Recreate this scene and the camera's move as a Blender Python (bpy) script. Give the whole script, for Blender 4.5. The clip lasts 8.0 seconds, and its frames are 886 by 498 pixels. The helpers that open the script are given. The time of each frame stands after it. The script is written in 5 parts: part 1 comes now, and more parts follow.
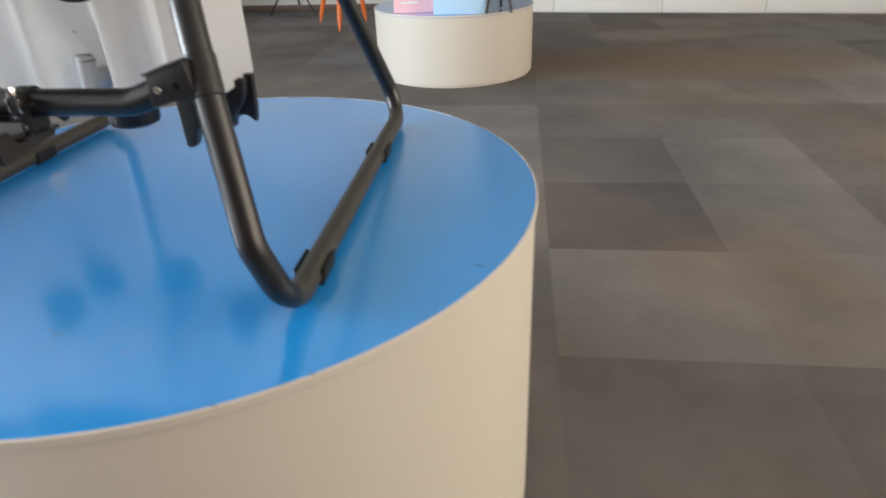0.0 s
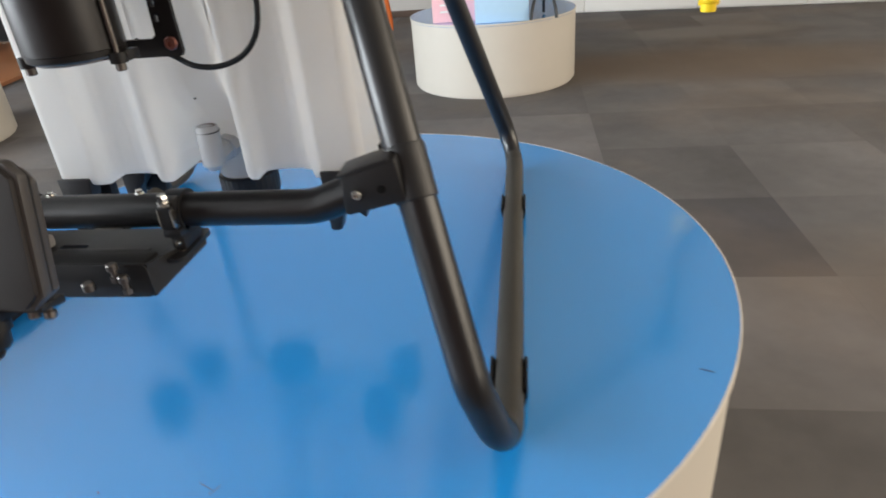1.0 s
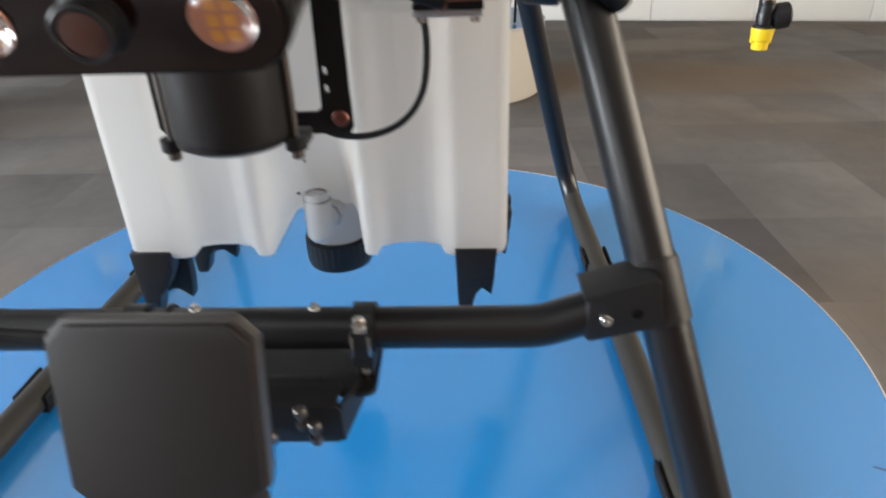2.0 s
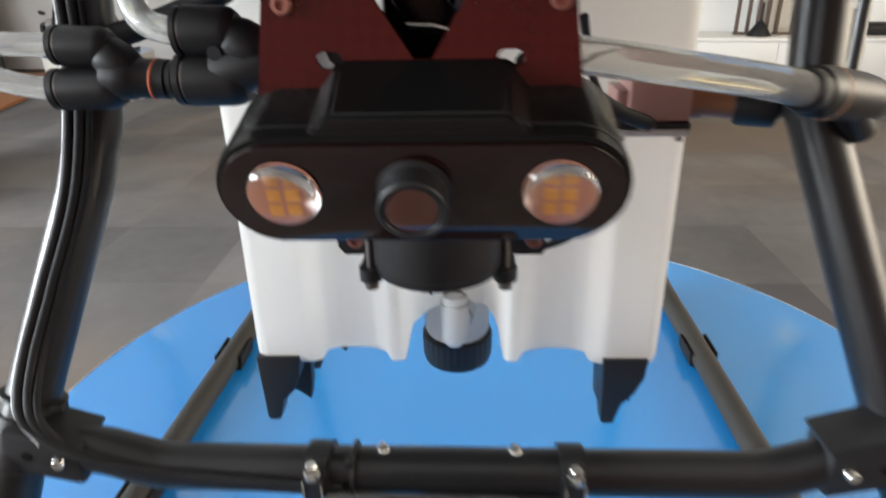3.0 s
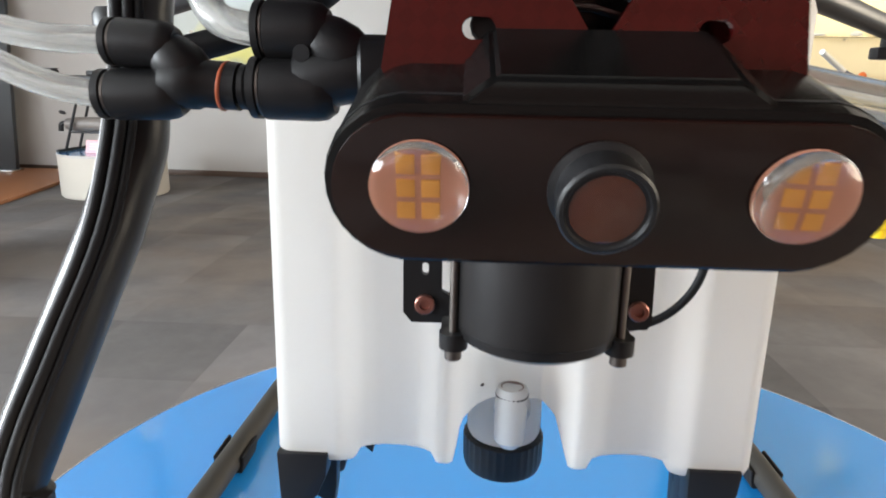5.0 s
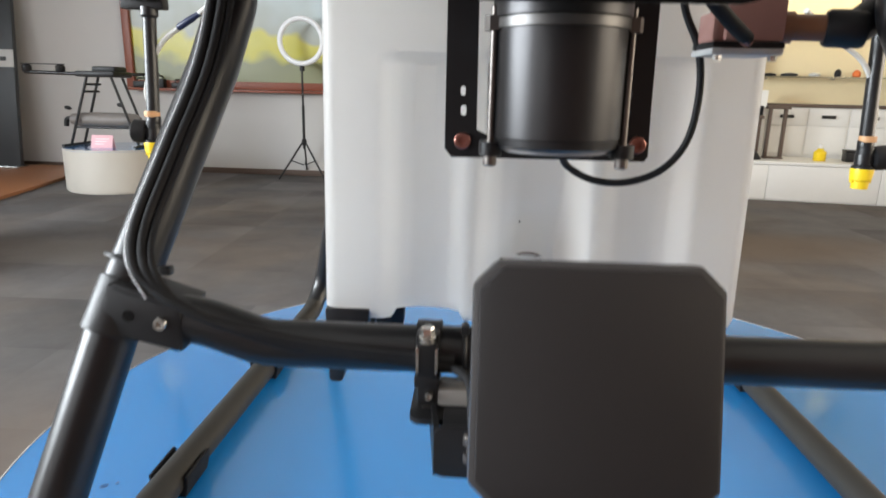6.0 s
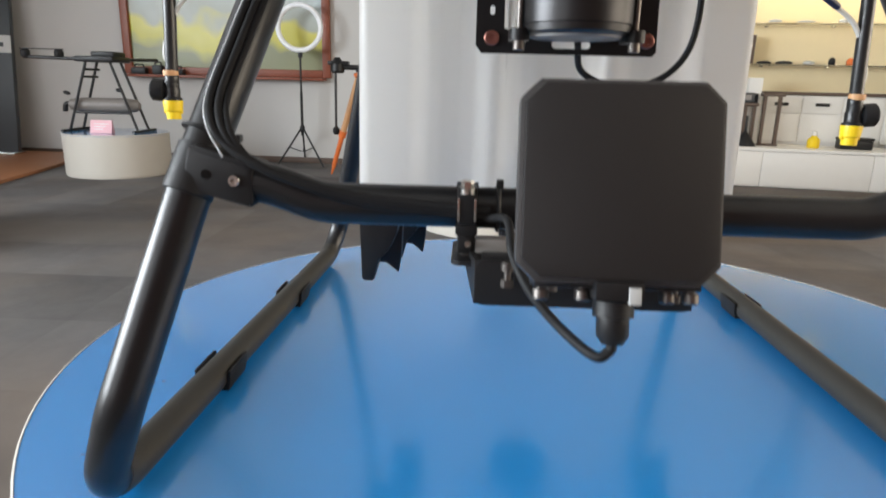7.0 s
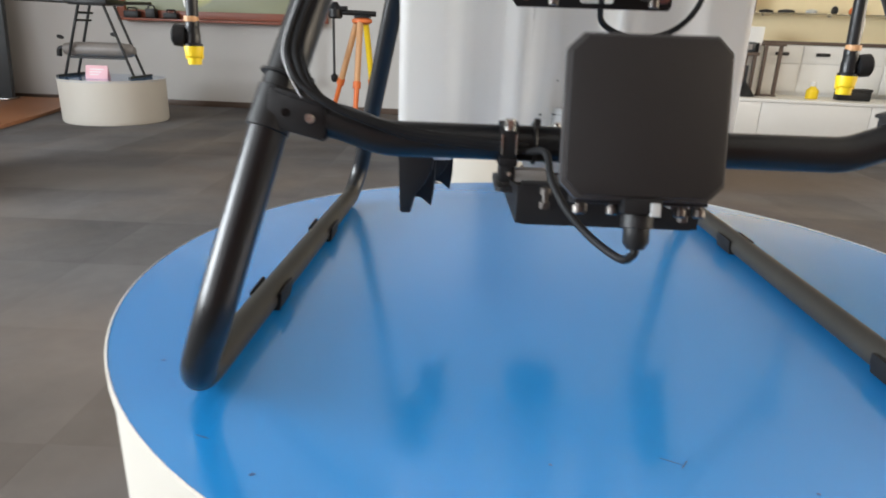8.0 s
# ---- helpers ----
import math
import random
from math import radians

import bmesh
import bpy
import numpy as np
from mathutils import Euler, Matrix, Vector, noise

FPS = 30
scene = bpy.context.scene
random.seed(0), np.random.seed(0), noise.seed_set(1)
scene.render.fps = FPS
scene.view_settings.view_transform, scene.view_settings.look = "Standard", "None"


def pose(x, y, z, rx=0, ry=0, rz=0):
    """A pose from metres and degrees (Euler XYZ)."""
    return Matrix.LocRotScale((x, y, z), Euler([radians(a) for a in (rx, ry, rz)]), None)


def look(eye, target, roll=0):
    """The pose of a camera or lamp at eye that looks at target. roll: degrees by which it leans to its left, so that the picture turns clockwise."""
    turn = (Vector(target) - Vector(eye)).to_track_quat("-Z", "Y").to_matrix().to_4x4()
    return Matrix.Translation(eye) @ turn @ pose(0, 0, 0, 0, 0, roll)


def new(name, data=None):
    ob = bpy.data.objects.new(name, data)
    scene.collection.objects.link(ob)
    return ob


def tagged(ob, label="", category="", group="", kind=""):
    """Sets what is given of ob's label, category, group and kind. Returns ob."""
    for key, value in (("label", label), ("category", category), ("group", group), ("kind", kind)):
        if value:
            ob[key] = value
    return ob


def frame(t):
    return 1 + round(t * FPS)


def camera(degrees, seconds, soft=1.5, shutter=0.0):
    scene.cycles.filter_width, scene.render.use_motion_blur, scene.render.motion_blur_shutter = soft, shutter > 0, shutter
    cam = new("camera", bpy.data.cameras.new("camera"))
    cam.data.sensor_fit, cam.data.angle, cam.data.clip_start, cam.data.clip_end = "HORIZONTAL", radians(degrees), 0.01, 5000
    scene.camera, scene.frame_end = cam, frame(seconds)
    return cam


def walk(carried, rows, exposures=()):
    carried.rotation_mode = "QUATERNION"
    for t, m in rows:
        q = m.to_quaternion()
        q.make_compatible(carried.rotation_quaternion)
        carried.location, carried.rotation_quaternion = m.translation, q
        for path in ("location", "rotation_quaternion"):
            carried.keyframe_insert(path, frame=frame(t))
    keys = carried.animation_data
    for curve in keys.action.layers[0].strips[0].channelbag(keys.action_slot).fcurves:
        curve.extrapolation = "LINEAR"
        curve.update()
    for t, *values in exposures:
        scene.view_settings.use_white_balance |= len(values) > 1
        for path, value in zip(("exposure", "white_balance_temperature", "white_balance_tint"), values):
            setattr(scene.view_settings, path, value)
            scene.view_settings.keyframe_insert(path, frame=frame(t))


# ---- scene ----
cam = camera(70.03, 8.0, soft=1.8, shutter=0.5)
PATH = [
    (0, (0.4978, -0.7542, 0.9049), (0.2765, 0.9896, -0.0491), -2.29),
    (0.5, (0.4005, -0.6874, 0.9262), (0.1255, 1.0532, -0.0196), -4.60),
    (1, (0.3067, -0.6153, 0.9351), (0.0359, 1.1236, -0.0150), -5.00),
    (1.2, (0.2767, -0.5902, 0.9210), (0.0133, 1.1489, -0.0309), -4.83),
    (2.3, (0.0759, -0.5248, 0.9978), (0.0413, 1.2258, 0.0311), -1.24),
    (2.5, (0.0560, -0.5298, 1.0048), (0.0036, 1.2281, 0.0526), -1.35),
    (3, (0.0152, -0.4903, 1.0066), (-0.0819, 1.3261, 0.1752), -1.31),
    (3.2, (-0.0060, -0.4592, 1.0171), (-0.1119, 1.3705, 0.2165), -1.29),
    (3.5, (-0.0318, -0.4278, 1.0115), (-0.1392, 1.4091, 0.2278), -1.09),
    (3.7, (-0.0370, -0.4136, 1.0033), (-0.1499, 1.4363, 0.2514), -0.92),
    (4, (-0.0364, -0.4067, 0.9818), (-0.1397, 1.4949, 0.3709), 0.23),
    (4.2, (-0.0366, -0.4103, 0.9730), (-0.1306, 1.5071, 0.4119), 0.75),
    (5.3, (-0.0305, -0.4725, 0.9541), (-0.1111, 1.4634, 0.4582), 1.28),
    (5.5, (-0.0409, -0.4916, 0.9344), (-0.1184, 1.4452, 0.4418), 1.38),
    (6, (-0.0470, -0.5373, 0.8907), (-0.1261, 1.4013, 0.4054), 1.27),
    (6.5, (-0.0620, -0.5743, 0.8517), (-0.1366, 1.3640, 0.3644), 1.21),
    (7, (-0.0665, -0.6020, 0.8323), (-0.1297, 1.3323, 0.3277), 1.44),
    (7.5, (-0.0621, -0.6357, 0.7994), (-0.1104, 1.2729, 0.2034), 1.80),
    (8, (-0.0974, -0.6713, 0.8341), (-0.1373, 1.2187, 0.1811), 1.92),
]
walk(cam, [(t, look(eye, target, roll)) for t, eye, target, roll in PATH],
     [(0, 0.07), (1.2, 0.05), (2.5, 0.30), (3.5, 0.45), (4.2, 0.53), (5.3, 0.49), (5.7, 0.34), (6.2, 0.11), (7, 0.05), (8, 0.04)])

# ---- world and light ----
world = bpy.data.worlds.new("sky")
scene.world = world
world.use_nodes = True
wn = world.node_tree.nodes
sky = wn.new("ShaderNodeTexSky")
sky.sky_type, sky.sun_disc = "NISHITA", False
sky.sun_elevation, sky.sun_rotation = radians(40), radians(-70)
wn["Background"].inputs[1].default_value = 0.1
world.node_tree.links.new(sky.outputs[0], wn["Background"].inputs[0])


def area(name, eye, target, sx, sy, watts, colour, spread=180):
    la = bpy.data.lights.new(name, "AREA")
    la.shape, la.size, la.size_y, la.energy, la.color, la.spread = "RECTANGLE", sx, sy, watts, colour, radians(spread)
    ob = new(name, la)
    ob.matrix_world = look(eye, target)
    return ob


area("window_light_west", (-6.72, -1.3, 1.8), (0, -1.3, 1.9), 4.7, 1.9, 622, (0.875, 0.945, 1.0), 150)
area("window_light_east", (4.52, -0.2, 1.8), (0, -0.2, 1.7), 4.5, 1.9, 190, (1.0, 0.85, 0.66))
# south lamp is added fill for the tank front; no window is known there
area("fill_light_south", (-3.6, -4.12, 1.8), (-3.6, 0, 1.3), 3.2, 1.9, 44, (0.98, 0.98, 0.98))
area("cabinet_light", (3.32, 5.66, 2.00), (3.40, 6.15, 1.20), 1.7, 0.25, 9, (1.0, 0.83, 0.52))

# ---- materials ----


def mat(name, colour, rough=0.5, metal=0.0, vary=0.12, scale=30.0, bump=0.0, bump_scale=200.0, coat=0.0, rough_vary=0.08,
        transmission=0.0, ior=1.45, spread=0.0, joined=False):
    """A surface with colour and roughness that vary at two scales, and fine relief; spread: how far repeats differ; joined: the repeats share one mesh."""
    m = bpy.data.materials.new(name)
    m.use_nodes = True
    nt = m.node_tree
    b = nt.nodes["Principled BSDF"]
    link = nt.links.new
    b.inputs["Metallic"].default_value = metal
    b.inputs["IOR"].default_value = ior
    b.inputs["Coat Weight"].default_value = coat
    b.inputs["Coat Roughness"].default_value = 0.08
    b.inputs["Transmission Weight"].default_value = transmission
    tc = nt.nodes.new("ShaderNodeTexCoord")
    big, small = nt.nodes.new("ShaderNodeTexNoise"), nt.nodes.new("ShaderNodeTexNoise")
    big.inputs["Scale"].default_value, small.inputs["Scale"].default_value = scale * 0.15, scale * 2.0
    big.inputs["Detail"].default_value, small.inputs["Detail"].default_value = 3.0, 4.0
    for n in (big, small):
        link(tc.outputs["Object"], n.inputs["Vector"])
    mix = nt.nodes.new("ShaderNodeMath")
    mix.operation = "MULTIPLY_ADD"
    link(big.outputs["Fac"], mix.inputs[0])
    mix.inputs[1].default_value = 0.6
    half = nt.nodes.new("ShaderNodeMath")
    half.operation = "MULTIPLY"
    half.inputs[1].default_value = 0.4
    link(small.outputs["Fac"], half.inputs[0])
    link(half.outputs[0], mix.inputs[2])
    fac = mix.outputs[0]
    if spread:
        info = nt.nodes.new("ShaderNodeNewGeometry" if joined else "ShaderNodeObjectInfo")
        ms = nt.nodes.new("ShaderNodeMath")
        ms.operation = "MULTIPLY_ADD"
        ms.inputs[1].default_value = spread
        link(info.outputs["Random Per Island" if joined else "Random"], ms.inputs[0])
        link(fac, ms.inputs[2])
        off = nt.nodes.new("ShaderNodeMath")
        off.operation = "SUBTRACT"
        off.inputs[1].default_value = spread * 0.5
        link(ms.outputs[0], off.inputs[0])
        fac = off.outputs[0]
    ramp = nt.nodes.new("ShaderNodeMix")
    ramp.data_type = "RGBA"
    lo, hi = (1 - vary), (1 + vary)
    ramp.inputs[6].default_value = (*[min(1, c * lo) for c in colour], 1)
    ramp.inputs[7].default_value = (*[min(1, c * hi) for c in colour], 1)
    link(fac, ramp.inputs[0])
    link(ramp.outputs[2], b.inputs["Base Color"])
    rr = nt.nodes.new("ShaderNodeMapRange")
    rr.inputs["To Min"].default_value, rr.inputs["To Max"].default_value = max(0, rough - rough_vary), min(1, rough + rough_vary)
    link(mix.outputs[0], rr.inputs["Value"])
    link(rr.outputs[0], b.inputs["Roughness"])
    if bump:
        fine = nt.nodes.new("ShaderNodeTexNoise")
        fine.inputs["Scale"].default_value = bump_scale
        fine.inputs["Detail"].default_value = 3.0
        link(tc.outputs["Object"], fine.inputs["Vector"])
        bp = nt.nodes.new("ShaderNodeBump")
        bp.inputs["Strength"].default_value, bp.inputs["Distance"].default_value = bump, 0.001
        link(fine.outputs["Fac"], bp.inputs["Height"])
        link(bp.outputs[0], b.inputs["Normal"])
    return m


BLACK = mat("satin_black_tube", (0.010, 0.010, 0.011), 0.33, 0, 0.25, 40, 0.06, 900, ior=1.47)
PLASTIC = mat("black_plastic", (0.012, 0.012, 0.013), 0.40, 0, 0.3, 60, 0.12, 1500, ior=1.38)
JOINTM = mat("moulded_joint_plastic", (0.016, 0.016, 0.017), 0.40, 0, 0.25, 60, 0.15, 1500, ior=1.4)
RADOME = mat("matte_black_radome", (0.015, 0.0125, 0.0125), 0.55, 0, 0.2, 60, 0.25, 2500, ior=1.4)
# radar sides lighter than the cover, a bright reflection put into the colour
RADSIDE = mat("satin_radar_side", (0.050, 0.047, 0.047), 0.34, 0, 0.2, 60, 0.12, 2000, ior=1.45)
RUBBER = mat("black_rubber", (0.010, 0.010, 0.011), 0.62, 0, 0.3, 60, 0.15, 1200, ior=1.32)
HOUSING = mat("satin_black_housing", (0.005, 0.005, 0.005), 0.22, 0, 0.2, 30, 0.05, 1200, rough_vary=0.05, ior=1.34)
# the bezel's base holds some red that stands for a reflection
BEZEL = mat("mirror_black_bezel", (0.0085, 0.0022, 0.0017), 0.06, 0, 0.2, 30, rough_vary=0.03, ior=1.62)
LENSGLASS = mat("coated_lens_glass", (0.055, 0.013, 0.006), 0.05, 0, 0.2, 30, rough_vary=0.03, ior=1.9)
GLOSS = mat("glossy_black_housing", (0.018, 0.008, 0.007), 0.12, 0, 0.2, 30, rough_vary=0.04, ior=1.6)
SKIN = mat("grey_brown_skid", (0.031, 0.0285, 0.0245), 0.5, 0, 0.3, 60, 0.1, 900)
ANODISED = mat("black_anodised_motor", (0.036, 0.035, 0.036), 0.33, 0.75, 0.2, 40, 0.05, 900)
STEEL = mat("bright_steel", (0.62, 0.61, 0.58), 0.22, 1.0, 0.15, 80)
FLANGE = mat("dull_motor_flange", (0.10, 0.097, 0.095), 0.35, 0.8, 0.3, 60, 0.08, 900)
# steel screws; the red they reflect is put into the base colour
REDDISH = mat("reddish_screw", (0.34, 0.15, 0.12), 0.38, 0.8, 0.2, 80)
BRASS = mat("dull_steel_screw", (0.16, 0.145, 0.135), 0.42, 1.0, 0.2, 80)
TANKM = mat("milky_tank_plastic", (0.78, 0.765, 0.74), 0.38, 0, 0.03, 12, 0.08, 350)
PLUG = mat("dark_blue_plug", (0.016, 0.025, 0.07), 0.4, 0, 0.2, 60)
DULLGREY = mat("dull_grey_spacer", (0.24, 0.225, 0.215), 0.4, 0, 0.12, 60, 0.1, 900)
GREY = mat("grey_plastic_fitting", (0.52, 0.53, 0.53), 0.4, 0, 0.08, 60, 0.1, 900)
MOUTH = mat("brown_fitting_mouth", (0.16, 0.10, 0.085), 0.5, 0, 0.15, 60)
HOSE = mat("clear_hose", (0.80, 0.82, 0.80), 0.12, 0, 0.05, 40, transmission=0.75, ior=1.35)
MILKHOSE = mat("milky_hose", (0.80, 0.79, 0.74), 0.3, 0, 0.05, 40, transmission=0.25, ior=1.4)
ORANGE = mat("orange_ring", (0.42, 0.10, 0.04), 0.4, 0, 0.15, 60)
AMBERPIPE = mat("amber_brown_pipe", (0.24, 0.10, 0.045), 0.3, 0, 0.25, 40)
TAN = mat("tan_ring", (0.50, 0.30, 0.20), 0.4, 0, 0.15, 60)
REDBOX = mat("red_brown_sensor", (0.37, 0.20, 0.175), 0.3, 0, 0.2, 40)
YELLOW = mat("yellow_nozzle_cap", (0.88, 0.62, 0.02), 0.38, 0, 0.08, 60, 0.05, 700)
BLUETOP = mat("glossy_blue_top", (0.014, 0.270, 0.720), 0.24, 0, 0.015, 6, 0, 300, coat=1.0, rough_vary=0.01, ior=1.55)
PLWHITE = mat("warm_white_laminate", (0.565, 0.53, 0.468), 0.5, 0, 0.05, 8, 0.05, 250)
CARPET = mat("grey_carpet", (0.108, 0.102, 0.101), 0.95, 0, 0.36, 9, 0.9, 420, spread=0.74)


def soil_and_sheen(m):
    """Brownish wear drifting over the carpet in wide patches, one large brown stain and three pale areas, wear with
    window sheen put into the colour.
    """
    nt = m.node_tree
    b = nt.nodes["Principled BSDF"]
    old = b.inputs["Base Color"].links[0].from_socket
    geo, nz, rp, mx = [nt.nodes.new("ShaderNode" + k) for k in ("NewGeometry", "TexNoise", "MapRange", "Mix")]
    nz.inputs["Scale"].default_value, nz.inputs["Detail"].default_value = 0.9, 4.0
    nt.links.new(geo.outputs["Position"], nz.inputs["Vector"])
    rp.inputs["From Min"].default_value, rp.inputs["From Max"].default_value = 0.44, 0.62
    rp.inputs["To Max"].default_value = 0.5
    nt.links.new(nz.outputs["Fac"], rp.inputs["Value"])
    mx.data_type = "RGBA"
    nt.links.new(rp.outputs[0], mx.inputs[0])
    nt.links.new(old, mx.inputs[6])
    mx.inputs[7].default_value = (0.150, 0.112, 0.082, 1)
    pile, rg, mul = [nt.nodes.new("ShaderNode" + k) for k in ("TexNoise", "MapRange", "Mix")]
    pile.inputs["Scale"].default_value, pile.inputs["Detail"].default_value, pile.inputs["Roughness"].default_value = 2.2, 7.0, 0.55
    nt.links.new(geo.outputs["Position"], pile.inputs["Vector"])
    rg.inputs["From Min"].default_value, rg.inputs["From Max"].default_value = 0.32, 0.68
    rg.inputs["To Min"].default_value, rg.inputs["To Max"].default_value = 0.80, 1.20
    nt.links.new(pile.outputs["Fac"], rg.inputs["Value"])
    mul.data_type, mul.blend_type = "RGBA", "MULTIPLY"
    mul.inputs[0].default_value = 1.0
    nt.links.new(mx.outputs[2], mul.inputs[6])
    nt.links.new(rg.outputs[0], mul.inputs[7])
    last = mul.outputs[2]
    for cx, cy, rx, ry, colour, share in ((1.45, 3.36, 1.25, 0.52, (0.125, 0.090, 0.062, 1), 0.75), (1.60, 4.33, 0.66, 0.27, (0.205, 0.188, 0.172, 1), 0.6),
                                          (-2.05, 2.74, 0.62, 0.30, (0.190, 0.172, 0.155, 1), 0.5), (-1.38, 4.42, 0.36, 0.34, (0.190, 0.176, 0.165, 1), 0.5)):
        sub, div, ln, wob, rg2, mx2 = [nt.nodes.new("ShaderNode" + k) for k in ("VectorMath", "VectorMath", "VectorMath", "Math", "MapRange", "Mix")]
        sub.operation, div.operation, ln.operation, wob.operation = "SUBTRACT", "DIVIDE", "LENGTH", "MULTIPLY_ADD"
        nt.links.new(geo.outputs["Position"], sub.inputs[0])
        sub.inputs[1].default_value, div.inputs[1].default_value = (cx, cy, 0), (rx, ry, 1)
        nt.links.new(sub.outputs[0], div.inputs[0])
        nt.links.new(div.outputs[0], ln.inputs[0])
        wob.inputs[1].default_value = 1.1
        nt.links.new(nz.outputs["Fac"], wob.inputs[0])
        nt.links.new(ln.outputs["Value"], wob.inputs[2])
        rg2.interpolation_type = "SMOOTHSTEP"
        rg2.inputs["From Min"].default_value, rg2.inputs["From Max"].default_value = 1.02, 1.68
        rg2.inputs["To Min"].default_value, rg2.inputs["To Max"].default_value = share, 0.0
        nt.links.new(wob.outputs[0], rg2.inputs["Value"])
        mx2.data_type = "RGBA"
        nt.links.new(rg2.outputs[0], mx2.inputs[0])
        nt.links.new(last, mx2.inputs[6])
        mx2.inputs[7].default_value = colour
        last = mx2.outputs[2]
    nt.links.new(last, b.inputs["Base Color"])


soil_and_sheen(CARPET)
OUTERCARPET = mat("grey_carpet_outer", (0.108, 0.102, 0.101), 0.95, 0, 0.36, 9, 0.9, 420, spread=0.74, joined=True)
soil_and_sheen(OUTERCARPET)
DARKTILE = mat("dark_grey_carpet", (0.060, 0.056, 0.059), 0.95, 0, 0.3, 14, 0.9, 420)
soil_and_sheen(DARKTILE)


def milky(m, share):
    """Thin milky plastic: part of the light passes through the wall and is scattered inside."""
    nt = m.node_tree
    tr, mx = nt.nodes.new("ShaderNodeBsdfTranslucent"), nt.nodes.new("ShaderNodeMixShader")
    tr.inputs["Color"].default_value = (0.84, 0.82, 0.79, 1)
    mx.inputs[0].default_value = share
    nt.links.new(nt.nodes["Principled BSDF"].outputs[0], mx.inputs[1])
    nt.links.new(tr.outputs[0], mx.inputs[2])
    nt.links.new(mx.outputs[0], nt.nodes["Material Output"].inputs["Surface"])


milky(TANKM, 0.62)
BLUETOP.node_tree.nodes["Principled BSDF"].inputs["Coat Roughness"].default_value = 0.15
BLUETOP.node_tree.nodes["Principled BSDF"].inputs["Coat IOR"].default_value = 1.92
WALLM = mat("white_wall_paint", (0.54, 0.53, 0.515), 0.8, 0, 0.04, 3, 0.15, 160)
# colour of the unseen south wall, chosen to lend red reflections
CLAY = mat("clay_red_reflecting_wall", (0.17, 0.085, 0.068), 0.8, 0, 0.1, 3, 0.15, 160)
CEIL = mat("white_ceiling_paint", (0.80, 0.80, 0.785), 0.85, 0, 0.03, 3, 0.15, 120)
WOODRED = mat("red_brown_wood", (0.22, 0.060, 0.030), 0.4, 0, 0.3, 20, 0.2, 120)
WOODDARK = mat("dark_brown_wood", (0.10, 0.068, 0.052), 0.45, 0, 0.3, 20, 0.2, 120)
WOODFLOOR = mat("orange_brown_wood", (0.36, 0.15, 0.065), 0.42, 0, 0.25, 14, 0.15, 90)
CREAM = mat("cream_back_panel", (0.82, 0.70, 0.45), 0.6, 0, 0.05, 8, 0.05, 120)
WHITEL = mat("white_lacquer", (0.78, 0.77, 0.74), 0.35, 0, 0.04, 10, 0.03, 200)
DARKP = mat("dark_grey_panel", (0.035, 0.040, 0.045), 0.35, 0, 0.2, 6)
PINK = mat("pink_card", (0.82, 0.48, 0.52), 0.6, 0, 0.08, 30)
PALEBLUE = mat("pale_blue_card", (0.42, 0.62, 0.80), 0.5, 0, 0.08, 20)
SURVEY = mat("orange_tripod_paint", (0.72, 0.17, 0.04), 0.45, 0, 0.15, 30)
PINE = mat("pale_wood_leg", (0.60, 0.33, 0.16), 0.5, 0, 0.2, 30)
LAMPW = mat("white_diffuser", (0.85, 0.87, 0.90), 0.4, 0, 0.03, 20)
GREYTANK = mat("smoky_tank", (0.20, 0.18, 0.165), 0.45, 0, 0.25, 30)
GLASSM = mat("shelf_glass", (0.97, 0.98, 0.98), 0.03, 0, 0.01, 20, transmission=1.0, rough_vary=0.02)
COVER = mat("clear_lamp_cover", (0.97, 0.96, 0.94), 0.05, 0, 0.01, 20, transmission=1.0, rough_vary=0.02, ior=1.40)
LEDM = mat("amber_led_chip", (0.86, 0.40, 0.08), 0.35, 0, 0.1, 300)
LEDBASE = mat("pale_led_board", (0.60, 0.265, 0.17), 0.3, 0, 0.08, 200)


def carbon():
    """Glossy dark carbon sheet with a twill weave; a red reflection is put into its base colour."""
    m = mat("carbon_plate", (0.050, 0.0038, 0.0036), 0.2, 0, 0.2, 40, coat=0.35, rough_vary=0.05)
    nt = m.node_tree
    b = nt.nodes["Principled BSDF"]
    tc = nt.nodes.new("ShaderNodeTexCoord")
    ck = nt.nodes.new("ShaderNodeTexChecker")
    ck.inputs["Scale"].default_value = 560
    ck.inputs["Color1"].default_value, ck.inputs["Color2"].default_value = (0.21,) * 3 + (1,), (0.16,) * 3 + (1,)
    nt.links.new(tc.outputs["Object"], ck.inputs["Vector"])
    nt.links.new(ck.outputs["Color"], b.inputs["Roughness"])
    mp, wv, mx = nt.nodes.new("ShaderNodeMapping"), nt.nodes.new("ShaderNodeTexChecker"), nt.nodes.new("ShaderNodeMix")
    mp.inputs["Rotation"].default_value = (0.0, radians(42), 0.0)
    wv.inputs["Scale"].default_value = 260
    wv.inputs["Color1"].default_value, wv.inputs["Color2"].default_value = (1, 1, 1, 1), (0.87, 0.87, 0.87, 1)
    nt.links.new(tc.outputs["Object"], mp.inputs["Vector"])
    nt.links.new(mp.outputs["Vector"], wv.inputs["Vector"])
    mx.data_type, mx.blend_type = "RGBA", "MULTIPLY"
    mx.inputs[0].default_value = 1.0
    old = b.inputs["Base Color"].links[0].from_socket
    nt.links.new(old, mx.inputs[6])
    nt.links.new(wv.outputs["Color"], mx.inputs[7])
    nt.links.new(mx.outputs[2], b.inputs["Base Color"])
    return m


CARBON = carbon()


